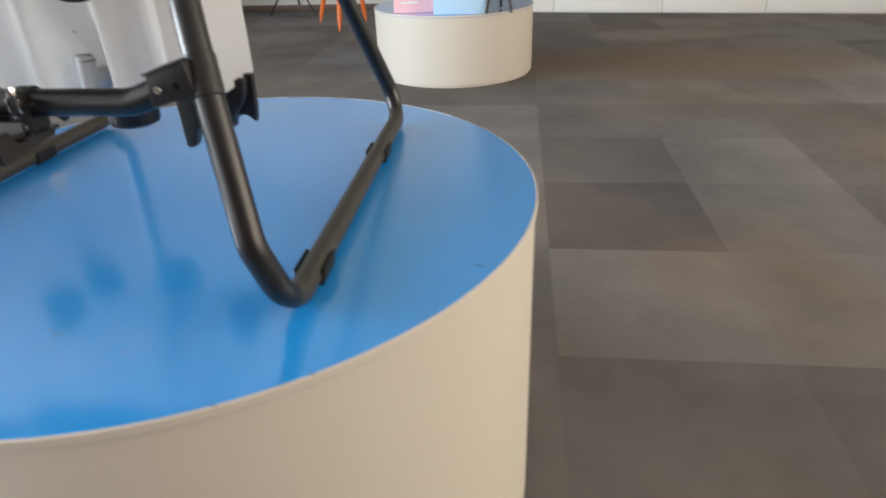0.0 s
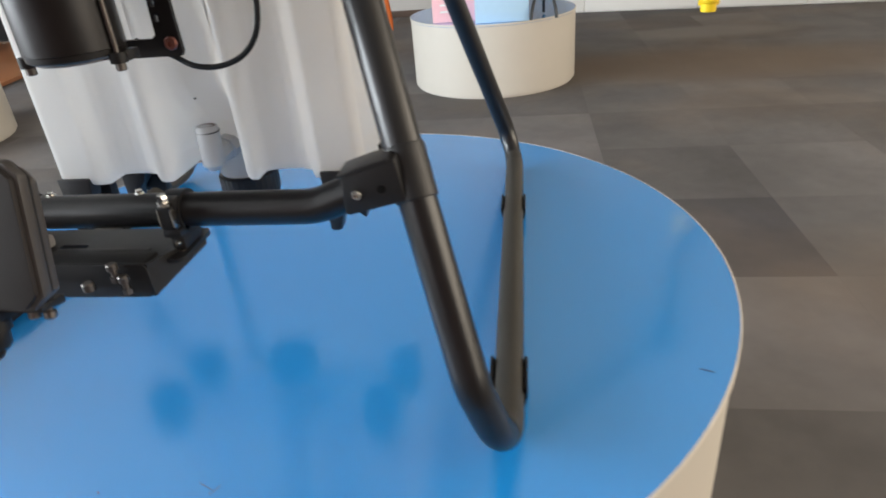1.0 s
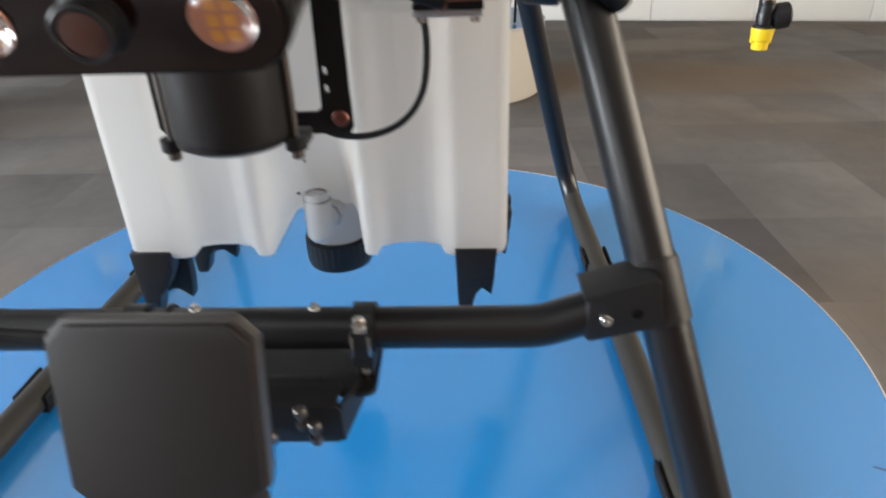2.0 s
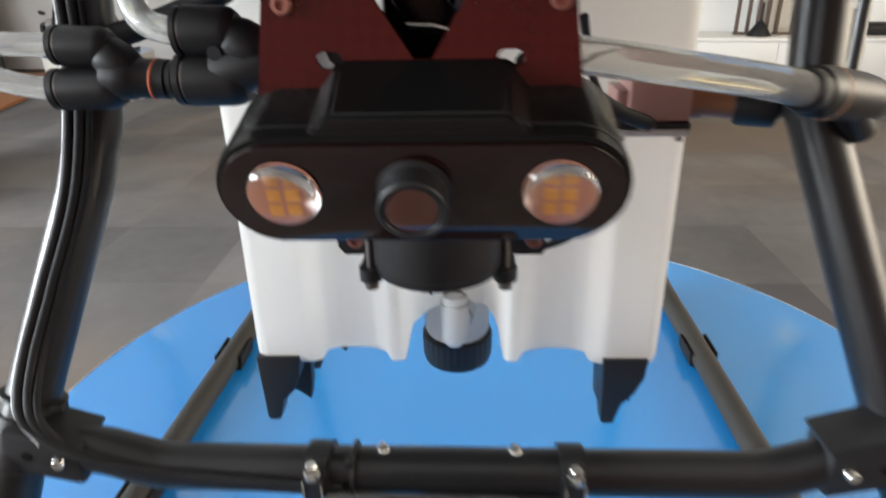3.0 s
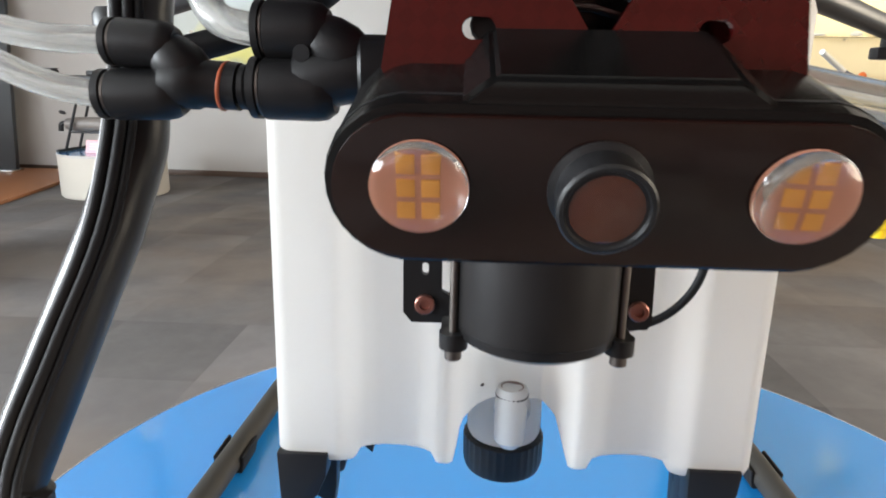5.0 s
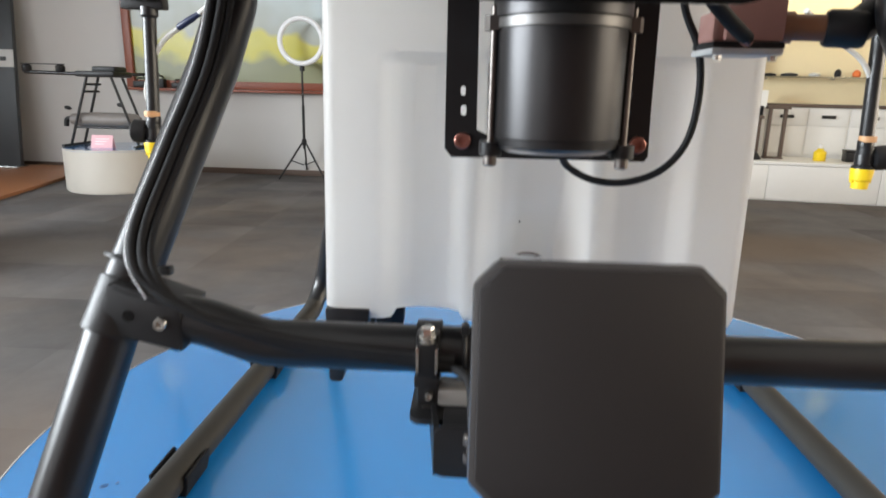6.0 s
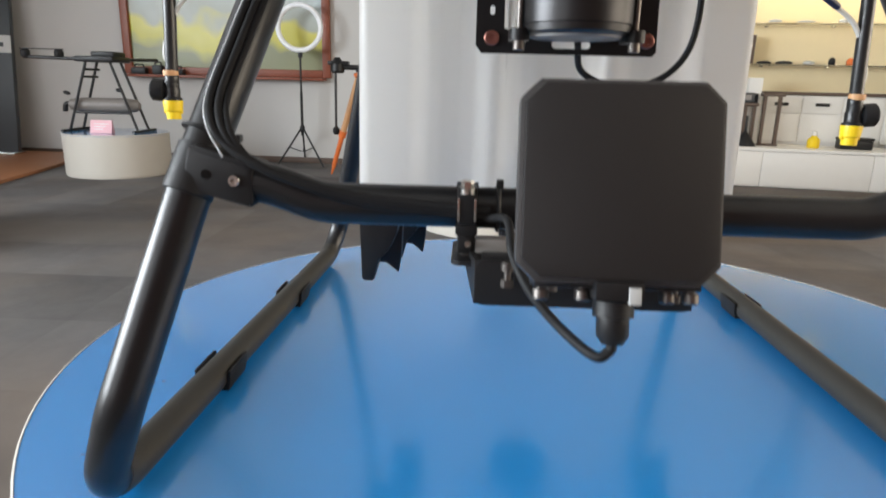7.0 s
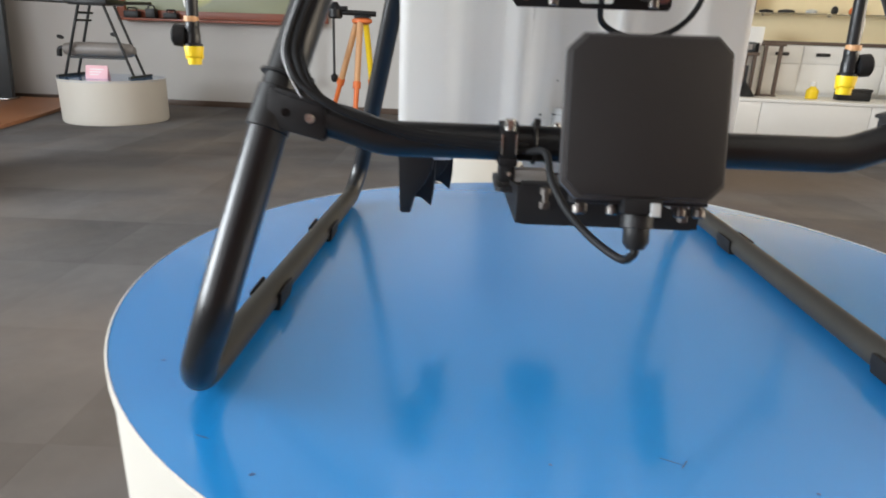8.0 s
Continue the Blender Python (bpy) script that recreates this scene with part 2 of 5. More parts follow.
def mural():
    """A printed landscape: pale sky, grey hills, fields of yellow flowers."""
    m = bpy.data.materials.new("landscape_print")
    m.use_nodes = True
    nt = m.node_tree
    b = nt.nodes["Principled BSDF"]
    b.inputs["Roughness"].default_value = 0.35
    tc, sep = nt.nodes.new("ShaderNodeTexCoord"), nt.nodes.new("ShaderNodeSeparateXYZ")
    nz = nt.nodes.new("ShaderNodeTexNoise")
    nz.inputs["Scale"].default_value, nz.inputs["Detail"].default_value = 1.6, 2.5
    nt.links.new(tc.outputs["Object"], nz.inputs["Vector"])
    nt.links.new(tc.outputs["Object"], sep.inputs[0])
    ad = nt.nodes.new("ShaderNodeMath")
    ad.operation = "MULTIPLY_ADD"
    ad.inputs[1].default_value = 0.9
    nt.links.new(nz.outputs["Fac"], ad.inputs[0])
    nt.links.new(sep.outputs["Z"], ad.inputs[2])
    r = nt.nodes.new("ShaderNodeValToRGB")
    e = r.color_ramp.elements
    e[0].position, e[0].color = 0.18, (0.20, 0.21, 0.10, 1)
    e[1].position, e[1].color = 0.95, (0.55, 0.66, 0.70, 1)
    for p, c in ((0.28, (0.50, 0.46, 0.04, 1)), (0.40, (0.56, 0.52, 0.08, 1)), (0.47, (0.36, 0.38, 0.33, 1)), (0.66, (0.42, 0.47, 0.46, 1))):
        n = e.new(p)
        n.color = c
    nt.links.new(ad.outputs[0], r.inputs[0])
    nt.links.new(r.outputs[0], b.inputs["Base Color"])
    return m


MURAL = mural()

# ---- mesh helpers ----
ORIGIN = {}


def settle(name, bm, material, centre):
    me = bpy.data.meshes.new(name)
    bmesh.ops.recalc_face_normals(bm, faces=bm.faces)
    bm.to_mesh(me)
    bm.free()
    me.transform(Matrix.Translation(-centre))
    me.materials.append(material)
    me.set_sharp_from_angle(angle=radians(38))
    for poly in me.polygons:
        poly.use_smooth = True
    return me


def middle(bm):
    lo, hi = [Vector([f(v.co[i] for v in bm.verts) for i in range(3)]) for f in (min, max)]
    return (lo + hi) / 2, lo


def part(name, bm, material, parent, label=""):
    """One mesh under a thing or a part; the bmesh is in world coordinates."""
    c, _ = middle(bm)
    ob = new(name, settle(name, bm, material, c))
    ob.parent = parent
    ob.location = c - ORIGIN[parent]
    ORIGIN[ob] = c
    if label:
        tagged(ob, label)
    return ob


def thing(name, base, label, category, group="", kind=""):
    """An empty at the base of a thing that holds its parts."""
    ob = new(name)
    ob.empty_display_size = 0.05
    ob.location = base
    ORIGIN[ob] = Vector(base)
    return tagged(ob, label, category, group, kind)


def solid(name, bm, material, label, category, group="", kind=""):
    """A thing of one mesh."""
    c, lo = middle(bm)
    c.z = lo.z
    ob = new(name, settle(name, bm, material, c))
    ob.location = c
    ORIGIN[ob] = c
    return tagged(ob, label, category, group, kind)


def box(x0, y0, z0, x1, y1, z1, bevel=0.0, m=None):
    bm = bmesh.new()
    bmesh.ops.create_cube(bm, size=1)
    bmesh.ops.scale(bm, vec=(x1 - x0, y1 - y0, z1 - z0), verts=bm.verts)
    bmesh.ops.translate(bm, vec=((x0 + x1) / 2, (y0 + y1) / 2, (z0 + z1) / 2), verts=bm.verts)
    if bevel:
        bmesh.ops.bevel(bm, geom=bm.edges[:], offset=bevel, segments=2, affect="EDGES", profile=0.6)
    if m:
        bm.transform(m)
    return bm


def join(*bms):
    out = bms[0]
    for b in bms[1:]:
        me = bpy.data.meshes.new("t")
        b.to_mesh(me)
        b.free()
        out.from_mesh(me)
        bpy.data.meshes.remove(me)
    return out


def fillet(points, radius, steps=6):
    """Rounds the corners of a polyline."""
    pts = [Vector(p) for p in points]
    out = [pts[0]]
    for a, b, c in zip(pts, pts[1:], pts[2:]):
        u, v = (a - b).normalized(), (c - b).normalized()
        ang = u.angle(v)
        d = min(radius / math.tan(ang / 2), (a - b).length * 0.49, (c - b).length * 0.49)
        r = d * math.tan(ang / 2)
        centre = b + (u + v).normalized() * (r / math.sin(ang / 2))
        s, e = b + u * d - centre, b + v * d - centre
        for k in range(steps + 1):
            w = k / steps * (math.pi - ang)
            q = (s - e * s.dot(e) / e.dot(e)).normalized() * e.length
            out.append(centre + e * math.cos(math.pi - ang - w) + q * math.sin(math.pi - ang - w))
    return out + [pts[-1]]


def spline(points, steps=8):
    """A smooth curve through points."""
    p = [Vector(q) for q in points]
    p = [p[0] * 2 - p[1]] + p + [p[-1] * 2 - p[-2]]
    out = []
    for i in range(1, len(p) - 2):
        for k in range(steps):
            t = k / steps
            a, b, c, d = p[i - 1:i + 3]
            out.append(0.5 * (2 * b + (c - a) * t + (2 * a - 5 * b + 4 * c - d) * t * t + (3 * b - a - 3 * c + d) * t ** 3))
    return out + [p[-2]]


def tube(points, r, seg=18, radii=None):
    """A round bar swept along points, closed at both ends."""
    bm = bmesh.new()
    pts = [Vector(p) for p in points]
    t0 = (pts[1] - pts[0]).normalized()
    n = t0.orthogonal().normalized()
    rings = []
    for i, p in enumerate(pts):
        a, b = pts[max(i - 1, 0)], pts[min(i + 1, len(pts) - 1)]
        t = (b - a).normalized()
        n = (n - t * n.dot(t)).normalized()
        w = t.cross(n)
        rr = radii[i] if radii else r
        rings.append([bm.verts.new(p + (n * math.cos(q) + w * math.sin(q)) * rr) for q in (2 * math.pi * k / seg for k in range(seg))])
    for a, b in zip(rings, rings[1:]):
        for k in range(seg):
            bm.faces.new((a[k], a[(k + 1) % seg], b[(k + 1) % seg], b[k]))
    bm.faces.new(rings[0][::-1])
    bm.faces.new(rings[-1])
    return bm


def lathe(profile, m=None, seg=28):
    """A turned solid from (radius, height) rows, about z."""
    bm = bmesh.new()
    rings = []
    for r, z in profile:
        if r < 1e-6:
            rings.append([bm.verts.new((0, 0, z))])
        else:
            rings.append([bm.verts.new((r * math.cos(q), r * math.sin(q), z)) for q in (2 * math.pi * k / seg for k in range(seg))])
    for a, b in zip(rings, rings[1:]):
        for k in range(seg):
            if len(a) == 1 and len(b) == 1:
                continue
            if len(a) == 1:
                bm.faces.new((a[0], b[k], b[(k + 1) % seg]))
            elif len(b) == 1:
                bm.faces.new((a[k], a[(k + 1) % seg], b[0]))
            else:
                bm.faces.new((a[k], a[(k + 1) % seg], b[(k + 1) % seg], b[k]))
    for ring, flip in ((rings[0], True), (rings[-1], False)):
        if len(ring) > 2:
            bm.faces.new(ring[::-1] if flip else ring)
    if m:
        bm.transform(m)
    return bm


def along(a, b):
    """The pose that lays z from a towards b."""
    a, b = Vector(a), Vector(b)
    return Matrix.Translation(a) @ (b - a).to_track_quat("Z", "Y").to_matrix().to_4x4()


def turned(a, b, profile, seg=24):
    """A lathe along the line from a to b; heights run from 0 to 1."""
    length = (Vector(b) - Vector(a)).length
    return lathe([(r, h * length) for r, h in profile], along(a, b), seg)


def sheet(outline, thick, m=None, bevel=0.0, holes=()):
    """A flat outline in x and y, thickened along z, with holes cut through."""
    bm = bmesh.new()
    loops = [outline, *holes]
    edges = []
    for loop in loops:
        vs = [bm.verts.new((x, y, 0)) for x, y in loop]
        edges += [bm.edges.new((vs[k], vs[(k + 1) % len(vs)])) for k in range(len(vs))]
    if holes:
        bmesh.ops.triangle_fill(bm, use_beauty=True, use_dissolve=False, edges=edges)
    else:
        bm.faces.new(bm.verts[:])
    ret = bmesh.ops.extrude_face_region(bm, geom=bm.faces[:])
    bmesh.ops.translate(bm, vec=(0, 0, thick), verts=[g for g in ret["geom"] if isinstance(g, bmesh.types.BMVert)])
    bmesh.ops.recalc_face_normals(bm, faces=bm.faces)
    if bevel:
        sharp = [e for e in bm.edges if len(e.link_faces) == 2 and e.calc_face_angle(0) > 0.5]
        bmesh.ops.bevel(bm, geom=sharp, offset=bevel, segments=2, affect="EDGES", profile=0.6)
    if m:
        bm.transform(m)
    return bm


def slot(cx, cy, w, h, n=6):
    """An oval hole."""
    r = min(w, h) / 2
    pts = []
    for k in range(2 * n):
        q = 2 * math.pi * (k + 0.5) / (2 * n)
        x, y = r * math.cos(q), r * math.sin(q)
        pts.append((cx + x + math.copysign(max(w / 2 - r, 0), x), cy + y + math.copysign(max(h / 2 - r, 0), y)))
    return pts


def screw(parent, at, out, r=0.0042, material=None, label=""):
    """A socket-head screw at a point, facing the direction out."""
    a = Vector(at)
    b = a + Vector(out).normalized()
    bm = lathe([(r, -0.002), (r, 0.0018), (r * 0.86, 0.0026), (r * 0.5, 0.0026), (r * 0.48, 0.0008), (0, 0.0006)], along(a, b), 14)
    return part("screw", bm, material or STEEL, parent, label)


XZ = Matrix(((1, 0, 0, 0), (0, 0, -1, 0), (0, 1, 0, 0), (0, 0, 0, 1)))  # lays an outline upright, facing the camera side

# ---- the room ----
ZT = 0.557


def structure(name, bm, material, label=""):
    ob = solid(name, bm, material, label, "", "", "structure")
    return ob


def wall_with_window(name, x0, x1, y0, y1, z1, w0, w1, wz0, wz1, material):
    """A wall along y with one wide opening."""
    bm = join(box(x0, y0, 0, x1, w0, z1), box(x0, w1, 0, x1, y1, z1), box(x0, w0, 0, x1, w1, wz0), box(x0, w0, wz1, x1, w1, z1))
    return structure(name, bm, material, "white painted wall with a wide window opening")


floor = structure("floor", box(-7, -4.2, -0.2, 4.8, 7.4, -0.006), CARPET, "subfloor under grey carpet tiles")
bw = Matrix.Translation((-2.6, 6.03, 0)) @ Matrix.Rotation(math.atan(-0.048), 4, "Z")
structure("wall_north", join(box(-5.5, 0, 0, 2.7, 0.2, 3.1, 0, bw), box(2.5, 0.2, 0, 2.7, 0.75, 3.1, 0, bw), box(2.5, 0.75, 0, 7.6, 0.95, 3.1, 0, bw)), WALLM, "white painted back wall with a shallow recess behind the counter")
structure("baseboard", box(-2.75, -0.018, 0, 2.7, -0.002, 0.058, 0.003, bw), WOODDARK, "dark brown wooden baseboard along the wall")
wall_with_window("wall_west", -7.0, -6.8, -4.2, 7.6, 3.1, -3.7, 1.1, 0.8, 2.8, WALLM)
wall_with_window("wall_east", 4.6, 4.8, -4.2, 7.6, 3.1, -2.5, 2.1, 0.8, 2.8, WALLM)
# unseen wall added behind the camera; its opening holds the fill lamp
structure("wall_south", join(box(-7, -4.4, 0, -5.25, -4.2, 3.1), box(-1.95, -4.4, 0, 4.8, -4.2, 3.1), box(-5.25, -4.4, 0, -1.95, -4.2, 0.8), box(-5.25, -4.4, 2.8, -1.95, -4.2, 3.1)), CLAY, "unseen clay-red wall that lends red reflections, with an opening for fill light")
structure("ceiling", box(-7, -4.4, 3.1, 4.8, 7.6, 3.25), CEIL, "white ceiling")

# wooden deck beside the carpet
deck = [(-3.48, 3.0), (-3.65, 4.1), (-3.76, 4.7), (-3.86, 5.2), (-4.14, 6.05), (-6.78, 6.15), (-6.78, 3.0)]
structure("wooden_deck", sheet(deck[::-1], 0.03, Matrix.Translation((0, 0, 0.001)), 0.006), WOODFLOOR, "low orange-brown wooden deck on the carpet")


# ---- round plinths ----
def plinth(x, y, r, h, label, group="round plinths"):
    p = thing("round_plinth", (x, y, 0), label, "plinth", group)
    o = Matrix.Translation((x, y, 0))
    part("drum", lathe([(r - 0.012, 0.0), (r - 0.012, 0.012), (r - 0.002, 0.014), (r - 0.002, h - 0.012)], o, 128), PLWHITE, p, "warm white curved side")
    part("top", lathe([(r - 0.001, h - 0.0118), (r, h - 0.010), (r, h - 0.0015), (r - 0.0015, h - 0.0001), (r - 0.003, h), (r - 0.006, h), (r - 0.02, h), (0, h)], o, 128), BLUETOP, p, "glossy blue round top")
    part("edge_strip", lathe([(r - 0.0005, h - 0.0105), (r + 0.0008, h - 0.0100), (r + 0.0008, h - 0.0008), (r - 0.0010, h + 0.0004), (r - 0.0012, h - 0.004)], o, 128), PLWHITE, p,
         "thin white edging round the top")
    return p


plinth(0.034, 0.049, 0.4945, ZT, "large round white plinth with glossy blue top under the sprayer drone")
plinth(0.112, 3.25, 0.474, 0.387, "low round white plinth with a blue top and cards on it")
plinth(-3.125, 4.895, 0.425, 0.36, "low round white plinth with a blue top under a folded drone")
plinth(-3.0, 2.33, 0.49, 0.38, "low round white plinth with a bare blue top")

big = bpy.data.objects["round_plinth"]
SCUFF = mat("dark_scuff", (0.03, 0.10, 0.25), 0.6, 0, 0.3, 80)
CHIP = mat("brown_chipboard", (0.22, 0.13, 0.07), 0.9, 0, 0.3, 120)
for x, y, w, d, a in ((-0.271, -0.297, 0.012, 0.0012, -20), (-0.346, -0.193, 0.004, 0.0015, 10), (0.057, -0.300, 0.016, 0.0008, -25), (-0.224, -0.334, 0.004, 0.003, 30), (-0.027, -0.310, 0.002, 0.002, 0), (-0.351, -0.076, 0.007, 0.005, 40),
                      (-0.342, -0.071, 0.003, 0.003, 0), (0.066, -0.303, 0.012, 0.0010, 55), (0.145, -0.327, 0.003, 0.002, 0), (0.461, -0.154, 0.013, 0.002, -20)):
    q = Matrix.Translation((x, y, ZT)) @ Matrix.Rotation(radians(a), 4, "Z")
    part("scuff", lathe([(0.5, 0.0), (0.48, 0.00025), (0, 0.0003)], q @ Matrix.Diagonal((w, d, 1, 1)), 10), SCUFF, big)
for x, y in ((0.261, -0.391), (0.329, -0.345)):
    a = math.atan2(y - 0.05, x - 0.034)
    r = 0.4945
    q = Matrix.Translation((0.034 + r * math.cos(a), 0.05 + r * math.sin(a), ZT - 0.004)) @ Matrix.Rotation(a, 4, "Z")
    part("chipped_edge", lathe([(0.0008, -0.002), (0.0022, -0.001), (0.0030, 0.002), (0.002, 0.0042), (0, 0.0044)], q @ Matrix.Diagonal((0.40, 1.3, 1, 1)), 9), CHIP, big, "chip showing brown board")

# ---- the sprayer drone ----
drone = thing("agricultural_drone", (0, 0, ZT), "black-framed agricultural sprayer drone with white tank standing on a blue plinth", "drone")


def front(z, s=1):
    """The axis of a front leg; the tube kinks where the crossbar joins and stands nearly upright under the body."""
    d, up = min(z, 0.935) - 0.78, max(0.0, z - 0.935)
    if s > 0:
        return Vector((0.2296 - 0.277 * d, -0.2305 + (0.455 if d > 0 else 0.385) * d + 0.20 * up, z))
    x = 0.036 + 0.20 * (d - 0.12) if d > 0.12 else (0.300 if d > 0 else 0.268) * d
    return Vector((-0.2255 + x + 0.03 * up, -0.2345 + (0.43 if d > 0 else 0.330) * d + 0.20 * up, z))


def rear(z, s=1):
    return Vector((0.219 - 0.29 * (z - 0.8) if s > 0 else -(0.213 - 0.26 * (z - 0.8)), 0.288 - 0.42 * (z - 0.8), z))


RT = 0.0126
SK = ZT + RT + 0.002
for s in (1, -1):
    heel = Vector((0.288, -0.270, SK)) if s > 0 else Vector((-0.2930, -0.258, SK))
    run = [front(1.066, s), front(0.935, s)] + ([front(0.90, s)] if s < 0 else []) + [front(0.78, s), front(0.645, s), heel, rear(SK, s), rear(1.06, s)]
    path = fillet(run, 0.044, 10)
    radii = [0.0126 + 0.0007 * min(1, max(0, (p.z - SK - 0.006) / 0.03)) for p in path]
    gear = part("landing_gear", tube(path, RT, 24, radii), BLACK, drone, "bent black tube, front leg, skid and rear leg in one")
    low_run = [p for p in path if p.z < SK + 0.012]
    part("skid_sleeve", tube(low_run, 0.0130, 24), SKIN, gear, "grey-brown sleeve on the skid")
    x = heel.x
    xr = rear(SK, s).x
    for y in ((-0.186, 0.170) if s > 0 else (-0.068, 0.155)):
        k = (y - heel.y) / (rear(SK).y - heel.y)
        px = x + (xr - x) * k
        ears = [(-0.0140, 0.0075), (-0.0165, 0.0075), (-0.0158, -0.002), (-0.0135, -0.0118), (0.0135, -0.0118), (0.0158, -0.002), (0.0165, 0.0075), (0.0140, 0.0075),
                (0.0125, 0.002), (0.0120, -0.003), (0.008, -0.0095), (-0.008, -0.0095), (-0.0120, -0.003), (-0.0125, 0.002)]
        bm = sheet(ears, 0.044, Matrix.Translation((px, y + 0.022, SK)) @ XZ, 0.0007)
        part("skid_pad", bm, RUBBER, gear, "black rubber clip on the skid")
    # sleeve and socket that take the crossbar
    c = front(0.782, s)
    d = (front(0.80, s) - front(0.775, s)).normalized()
    hi, lo = (0.0185, 0.0185) if s > 0 else (0.0110, 0.0180)
    dz = 0.0 if s > 0 else -0.0045
    block = [(0.2235, 0.8000 + dz), (0.2060, 0.7950 + dz), (0.1905, 0.7895 + dz), (0.1870, 0.7870 + dz), (0.1870, 0.7625), (0.1895, 0.7608), (0.2060, 0.7650), (0.2290, 0.7705)]
    joint = part("tee_joint", join(
        turned(c - d * lo, c + d * hi, [(0.0140, 0), (0.0147, 0.02), (0.0147, 0.98), (0.0140, 1)], 28),
        sheet([(s * u, w) for u, w in block][::s], 0.0255, Matrix.Translation((0, -0.2243, 0)) @ XZ, 0.0022),
        sheet([(s * 0.2200, 0.8005 + dz), (s * 0.2030, 0.7955 + dz), (s * 0.1850, 0.7895 + dz), (s * 0.1850, 0.7870 + dz), (s * 0.2040, 0.7925 + dz), (s * 0.2200, 0.7970 + dz)][::s], 0.0262, Matrix.Translation((0, -0.2239, 0)) @ XZ, 0.0006)), JOINTM, drone, "moulded black joint between leg and crossbar")
    screw(joint, (s * 0.1970, -0.2500, 0.7765), (0, -1, 0), 0.0036)
    part("hole", lathe([(0.0030, 0), (0.0030, 0.0006), (0, 0.0006)], along((s * 0.2135, -0.2496, 0.7795), (s * 0.2135, -0.26, 0.7795)), 12), HOUSING, joint)
    screw(joint, (s * 0.198, -0.2238, 0.776), (0, 1, 0), 0.0042)

# front crossbar, lower in the middle than at its ends
bar = fillet([(-0.2, -0.237, 0.7765), (-0.178, -0.237, 0.7725), (-0.150, -0.237, 0.7630), (0.164, -0.237, 0.7628), (0.186, -0.237, 0.7710), (0.2, -0.237, 0.7765)], 0.05, 5)
crossbar = part("crossbar", tube(bar, 0.0121, 24), BLACK, drone, "straight black tube between the front legs")
for x in (-0.065, 0.065):
    clamp = part("clamp", join(
        tube([(x - 0.0062, -0.237, 0.7632), (x + 0.0062, -0.237, 0.7632)], 0.0146, 24),
        box(x - 0.0062, -0.2560, 0.7500, x + 0.0062, -0.2420, 0.7560, 0.0012),
        box(x - 0.0050, -0.2520, 0.738, x + 0.0050, -0.226, 0.752, 0.002)), PLASTIC, crossbar, "black pipe clamp with a bolt")
    part("clamp_lug", join(box(x - 0.0050, -0.2570, 0.7560, x + 0.0050, -0.2480, 0.7735, 0.0012), box(x - 0.0056, -0.2540, 0.7690, x + 0.0056, -0.2440, 0.7770, 0.0012)), PLASTIC, clamp)
    for e in (-1, 1):
        part("clip", box(x + e * 0.0046 - 0.0007, -0.2578, 0.7585, x + e * 0.0046 + 0.0007, -0.2520, 0.7715, 0.0002), STEEL, clamp, "thin steel edge of the clamp")
    part("bolt", join(turned((x, -0.2545, 0.7765), (x, -0.2545, 0.7815), [(0.0036, 0), (0.0036, 0.8), (0.0029, 1)], 6),
                      turned((x, -0.2545, 0.7740), (x, -0.2545, 0.7766), [(0.0042, 0), (0.0042, 1)], 16)), STEEL, clamp, "bright steel bolt")
    part("nut", turned((x, -0.2490, 0.7335), (x, -0.2490, 0.7385), [(0.0030, 0), (0.0034, 0.2), (0.0034, 1)], 6), BRASS, clamp)
    screw(clamp, (x + 0.001, -0.2525, 0.745), (0, -1, 0), 0.0020)
tie = [Vector((-0.047, -0.237, 0.7632)) + Vector((0, math.cos(q), math.sin(q))) * 0.0132 for q in (2 * math.pi * k / 24 for k in range(25))]
part("cable_tie", join(tube(tie, 0.0014, 8), box(-0.049, -0.2525, 0.7765, -0.045, -0.2475, 0.7815, 0.0008)), PLASTIC, crossbar, "black cable tie")
for x in (-0.032, 0.0365):
    part("bolt", join(lathe([(0.0034, 0), (0.0034, 0.0010), (0.0030, 0.0014), (0, 0.0014)], Matrix.Translation((x, -0.235, 0.7742)), 14), lathe([(0.0022, 0), (0.0022, 0.0030), (0, 0.0034)], Matrix.Translation((x, -0.235, 0.7746)), 12)), STEEL, crossbar, "small bright bolt")


# cables down the front leg and along the crossbar
# the fourth row draws a thin pale line beside the cables
for k, (dx, dy, r) in enumerate(((-0.0024, -0.0158, 0.0027), (0.0029, -0.0158, 0.0025), (0.0070, -0.0142, 0.0018), (-0.0056, -0.0158, 0.00045))):
    pts = [Vector((-0.182 + dx, -0.168, 1.03))] + [front(z, -1) + Vector((dx, dy, 0)) for z in (0.975, 0.91, 0.86, 0.825)]
    e = 0.0022 * k
    pts += [Vector((-0.2062 + dx, -0.2500, 0.8080)), Vector((-0.1965 + dx, -0.2530, 0.7965 - e)), Vector((-0.1825 + dx, -0.2545, 0.7875 - e)), Vector((-0.1640 + dx, -0.2540, 0.7795 - e)),
            Vector((-0.130, -0.2512, 0.7705 - e)), Vector((-0.090, -0.2502, 0.7660 - e)), Vector((-0.052, -0.2495, 0.7630 - e))]
    part("cable", tube(spline(pts[:7] if k == 3 else pts, 6), r, 10), LAMPW if k == 3 else RUBBER, drone, "thin pale line along the leg" if k == 3 else "thin black cable tied along the leg")
lt = front(0.8000, -1)
d = (front(0.82, -1) - front(0.785, -1)).normalized()
part("cable_tie", turned(lt - d * 0.0012, lt + d * 0.0012, [(0.0156, 0), (0.0166, 0.2), (0.0166, 0.8), (0.0156, 1)], 24), PLASTIC, drone, "cable tie round the leg")
